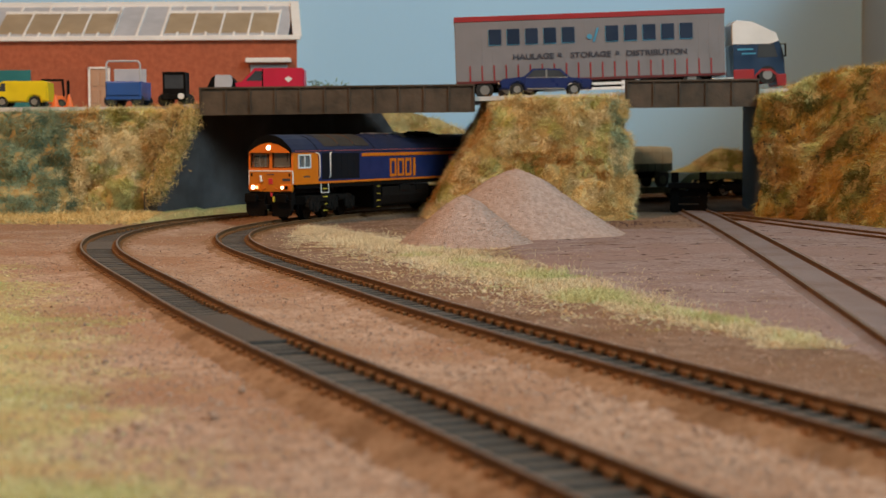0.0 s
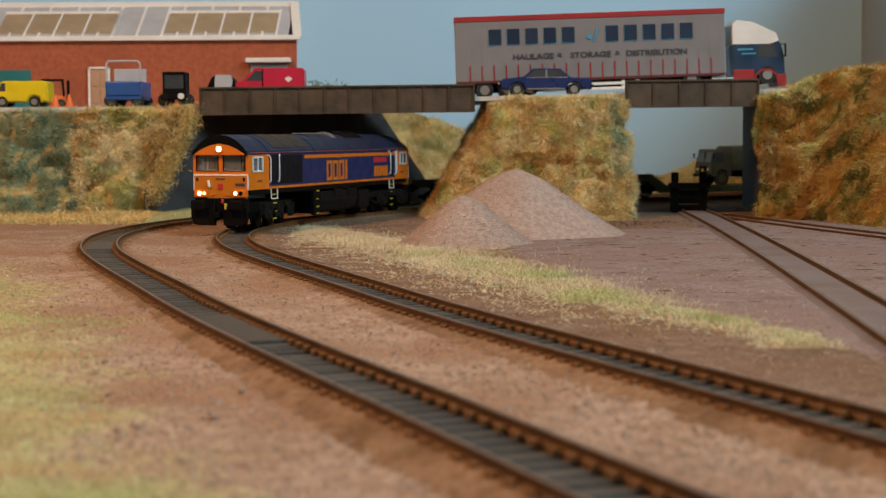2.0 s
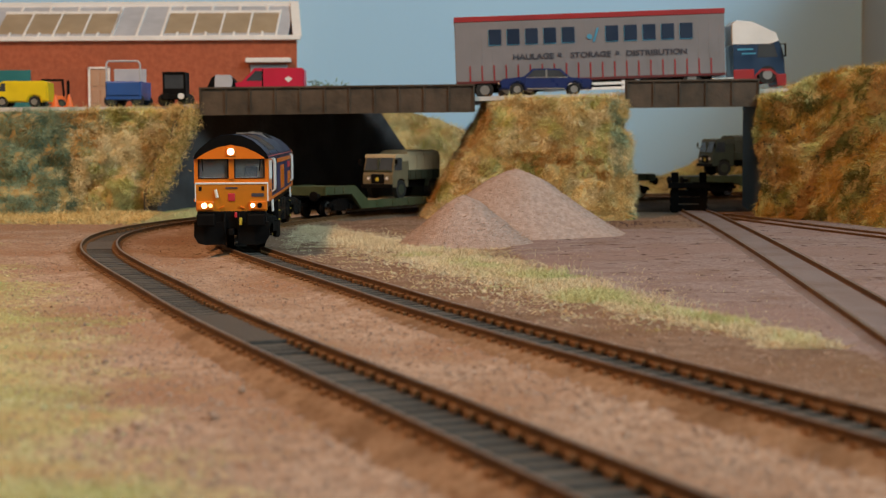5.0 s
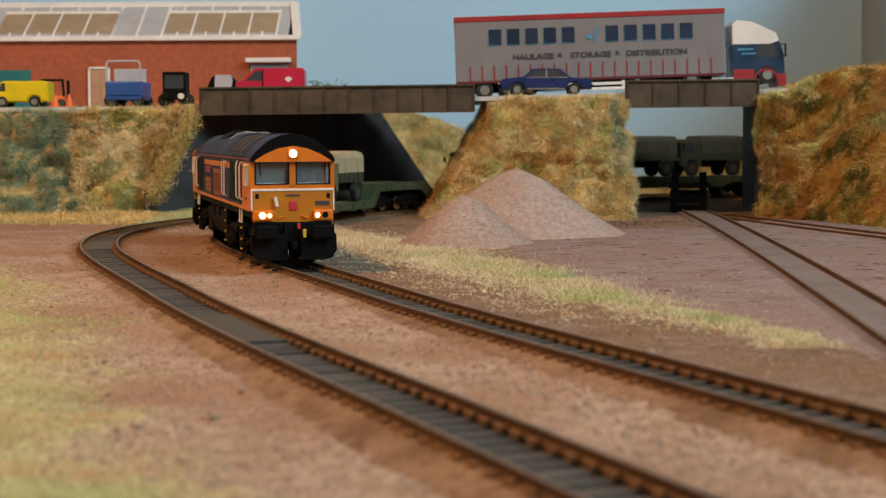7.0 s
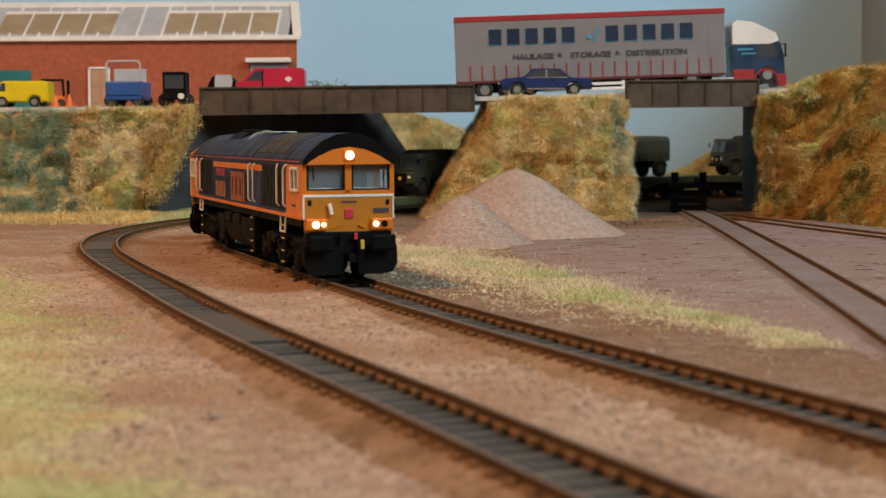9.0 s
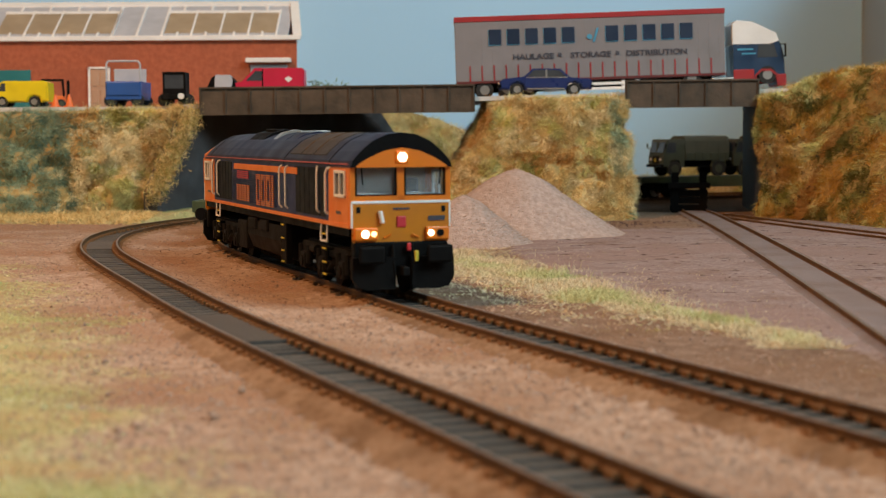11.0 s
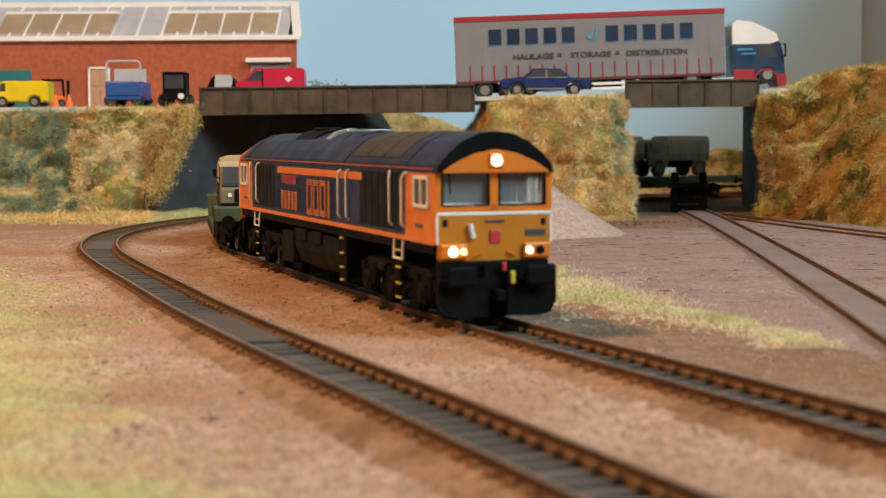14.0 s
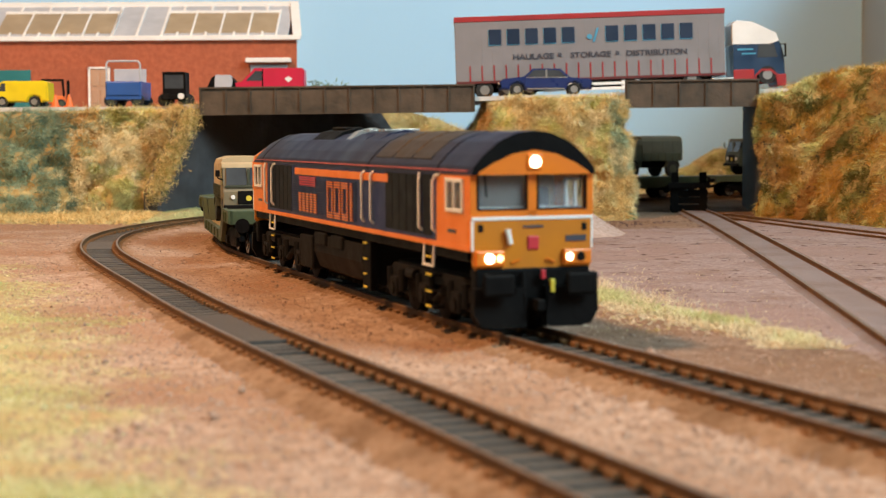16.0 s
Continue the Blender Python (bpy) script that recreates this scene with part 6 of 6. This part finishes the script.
def lorry_back(name, label, x, y, z, width, height_, low, hoop, rot):
    t = thing(name, label, "truck", "parked vehicles", m=at(x, y, z, rot))
    h = width / 2
    mesh_box_part("body", [(-h, h, -20, 20, 5, height_ * 0.56)], low, t, 0.6)
    mesh_box_part("tailboard", [(-h + 0.8, h - 0.8, -20.8, -19.8, 8, height_ * 0.54)], low, t, 0.4)
    mesh_box_part("headboard", [(-h + 1, h - 1, 6, 8, height_ * 0.54, height_ * 0.86)], PANEL, t, 0.5, "grey load panel")
    bm = B()
    pipe(bm, [(-h + 0.6, -19, height_ * 0.5), (-h + 0.6, -19, height_ * 0.93), (-h + 2, -19, height_), (h - 2, -19, height_), (h - 0.6, -19, height_ * 0.93), (h - 0.6, -19, height_ * 0.5)], 0.7, 8)
    part("hoop", bm, hoop, t, "pale tubular hoop")
    road_wheels(t, (-h + 3, h - 3), 19, 4.5)
    return t


lorry_back("flatbed_truck", "blue flatbed truck seen from behind with a hoop", -224, 1176, 73.8, 25, 32, TRUCKBLUE, PANEL, 0)


def dark_truck(x, y, z, label):
    t = thing("works_truck", label, "truck", "parked vehicles", m=at(x, y, z))
    mesh_box_part("cab", [(-8, 8, -10, 8, 6, 12.5), (-8, -6.6, -10, 8, 12, 23), (6.6, 8, -10, 8, 12, 23), (-8, 8, -10, 8, 22, 24), (-8, 8, 6, 8, 12, 23)], BLACK, t, 0.5)
    bm = B()
    box(bm, -6.6, 6.6, -9.4, -9.0, 12.5, 22)
    part("windscreen", bm, DKGLASS, t)
    mesh_box_part("bumper", [(-9, 9, -13, -10, 4.5, 8)], BLACK, t, 0.6)
    for sx in (-1, 1):
        bm = B()
        cyl(bm, (sx * 5.2, -13.2, 7), (sx * 5.2, -12.4, 7), 2.2, 14)
        part("headlamp", bm, WHITE if sx > 0 else TANK, t, "round headlamp")
    road_wheels(t, (-7, 7), 9, 4.6)
    return t


dark_truck(-187, 1158, 73.8, "black works truck parked at the bridge end")


def dumper(x, y, z):
    t = thing("covered_load", "dark machine with a pale grey rounded cover", "machine", "parked vehicles", m=at(x, y, z))
    bm = B()
    prism(bm, [(-10, 4), (-10, 12), (-6.5, 19), (-4, 20.5), (6, 20.5), (9.5, 17), (11, 10), (11, 4)], "y", -8, 8)
    part("body", bm, BLACK, t)
    bm = B()
    prism(bm, [(-4.4, 10), (-4.0, 20), (-3, 21), (6, 21), (8.6, 17.5), (7, 10)], "y", -8.6, 2)
    part("cover", bm, PANEL, t, "pale grey cover")
    road_wheels(t, (-6, 7), 8, 4)


dumper(-157, 1176, road_z(-157))


def forklift(x, y, z):
    t = thing("forklift", "orange and black forklift with open guard", "forklift", "parked vehicles", m=at(x, y, z, 12))
    mesh_box_part("chassis", [(-9, 9, -6, 6, 3, 9)], CONE, t, 0.8, "orange chassis")
    bm = B()
    for sx in (-1, 1):
        for sy in (-1, 1):
            pipe(bm, [(sx * 8, sy * 5.5, 8), (sx * 7, sy * 5.5, 20)], 0.7)
    box(bm, -8, 8, -6.3, 6.3, 19.6, 21, 0.3)
    part("overhead_guard", bm, BLACK, t)
    mesh_box_part("mast", [(10, 12, -4.6, -3.2, 2, 20), (10, 12, 3.2, 4.6, 2, 20), (10, 12, -4.6, 4.6, 18, 20)], BLACK, t, 0.2)
    mesh_box_part("seat", [(-5, 0, -3, 3, 9, 12)], BLACK, t, 0.6)
    road_wheels(t, (-6, 6), 6.5, 3.2)


forklift(-283, 1196, 73.8)


def cone(x, y, z):
    t = thing("traffic_cone", "orange traffic cone on the yard edge", "cone", "traffic cones", m=at(x, y, z))
    bm = B()
    cyl(bm, (0, 0, 0.6), (0, 0, 9), 2.8, 16, 0.7)
    part("cone_body", bm, CONE, t)
    mesh_box_part("cone_base", (-3.6, 3.6, -3.6, 3.6, 0, 0.8), CONE, t, 0.2)


cone(-262, 1156, 73.8)
cone(-272, 1157, 73.8)


# ---- how the train moves: distance of the nose along the line, by time ----
ST = ((0, 823), (0.5, 796), (1, 769.5), (1.5, 744.5), (2, 720), (2.5, 695.5), (3, 669), (3.5, 641), (4, 613), (6.5, 478), (7, 454.3), (7.5, 432.5), (8, 413.7), (8.5, 395.8), (9, 379.7),
      (11.5, 303.8), (12, 289.3), (12.5, 274), (13, 258.6), (13.5, 243.6), (14, 231), (14.5, 220.9), (15, 213.2), (15.5, 207.8), (16, 203.5))


def nose(t):
    """Cubic through the distances."""
    T = [a for a, _ in ST]
    V = [b for _, b in ST]
    d = np.gradient(np.array(V, float), np.array(T, float))
    i = min(max(int(np.searchsorted(T, t, "right")) - 1, 0), len(T) - 2)
    h = T[i + 1] - T[i]
    u = (t - T[i]) / h
    return V[i] * (2 * u ** 3 - 3 * u ** 2 + 1) + d[i] * h * (u ** 3 - 2 * u ** 2 + u) + V[i + 1] * (3 * u ** 2 - 2 * u ** 3) + d[i + 1] * h * (u ** 3 - u ** 2)


def on_bogies(s1, s2):
    """Two points of the line and the forward heading in degrees."""
    a, b = np.array(line(s1)[:2]), np.array(line(s2)[:2])
    return a, b, math.degrees(math.atan2(a[1] - b[1], a[0] - b[0]))


def motions():
    half = [0.5 * k for k in range(33)]
    tenth = [0.1 * k for k in range(161)]

    def loco_pose(t):
        a, b, h = on_bogies(nose(t) + 45, nose(t) + 221)
        u = (a - b) / np.linalg.norm(a - b)
        p = a + u * 45
        return at(p[0], p[1], 0, h)

    def wagon_pose(t, c, sp):
        a, b, h = on_bogies(nose(t) + c - sp, nose(t) + c + sp)
        p = (a + b) / 2
        return at(p[0], p[1], 0, h)
    walk(loco, [(t, loco_pose(t)) for t in half])
    for w, c, sp in TRAIN:
        walk(w, [(t, wagon_pose(t, c, sp)) for t in half])
    for ob, k, dx, z in LOADS:
        w, c, sp = TRAIN[k]
        walk(ob, [(t, wagon_pose(t, c, sp) @ at(dx, 0, z)) for t in half])
    for bg, ref, x in BOGIES:
        rows = []
        for t in half:
            s = nose(t) - x if ref == "loco" else nose(t) + TRAIN[ref][1] - x
            body = loco_pose(t) if ref == "loco" else wagon_pose(t, TRAIN[ref][1], TRAIN[ref][2])
            a = math.degrees(line(s)[2]) + 180 - math.degrees(body.to_euler().z)
            rows.append((t, at(x, 0, 0, (a + 180) % 360 - 180)))
        walk(bg, rows)
    s0 = nose(0)
    for wh, dia in WHEELS:
        base = wh.matrix_local.copy()
        walk(wh, [(t, base @ pose(0, 0, 0, 0, math.degrees((s0 - nose(t)) / (dia / 2)), 0)) for t in tenth])


motions()
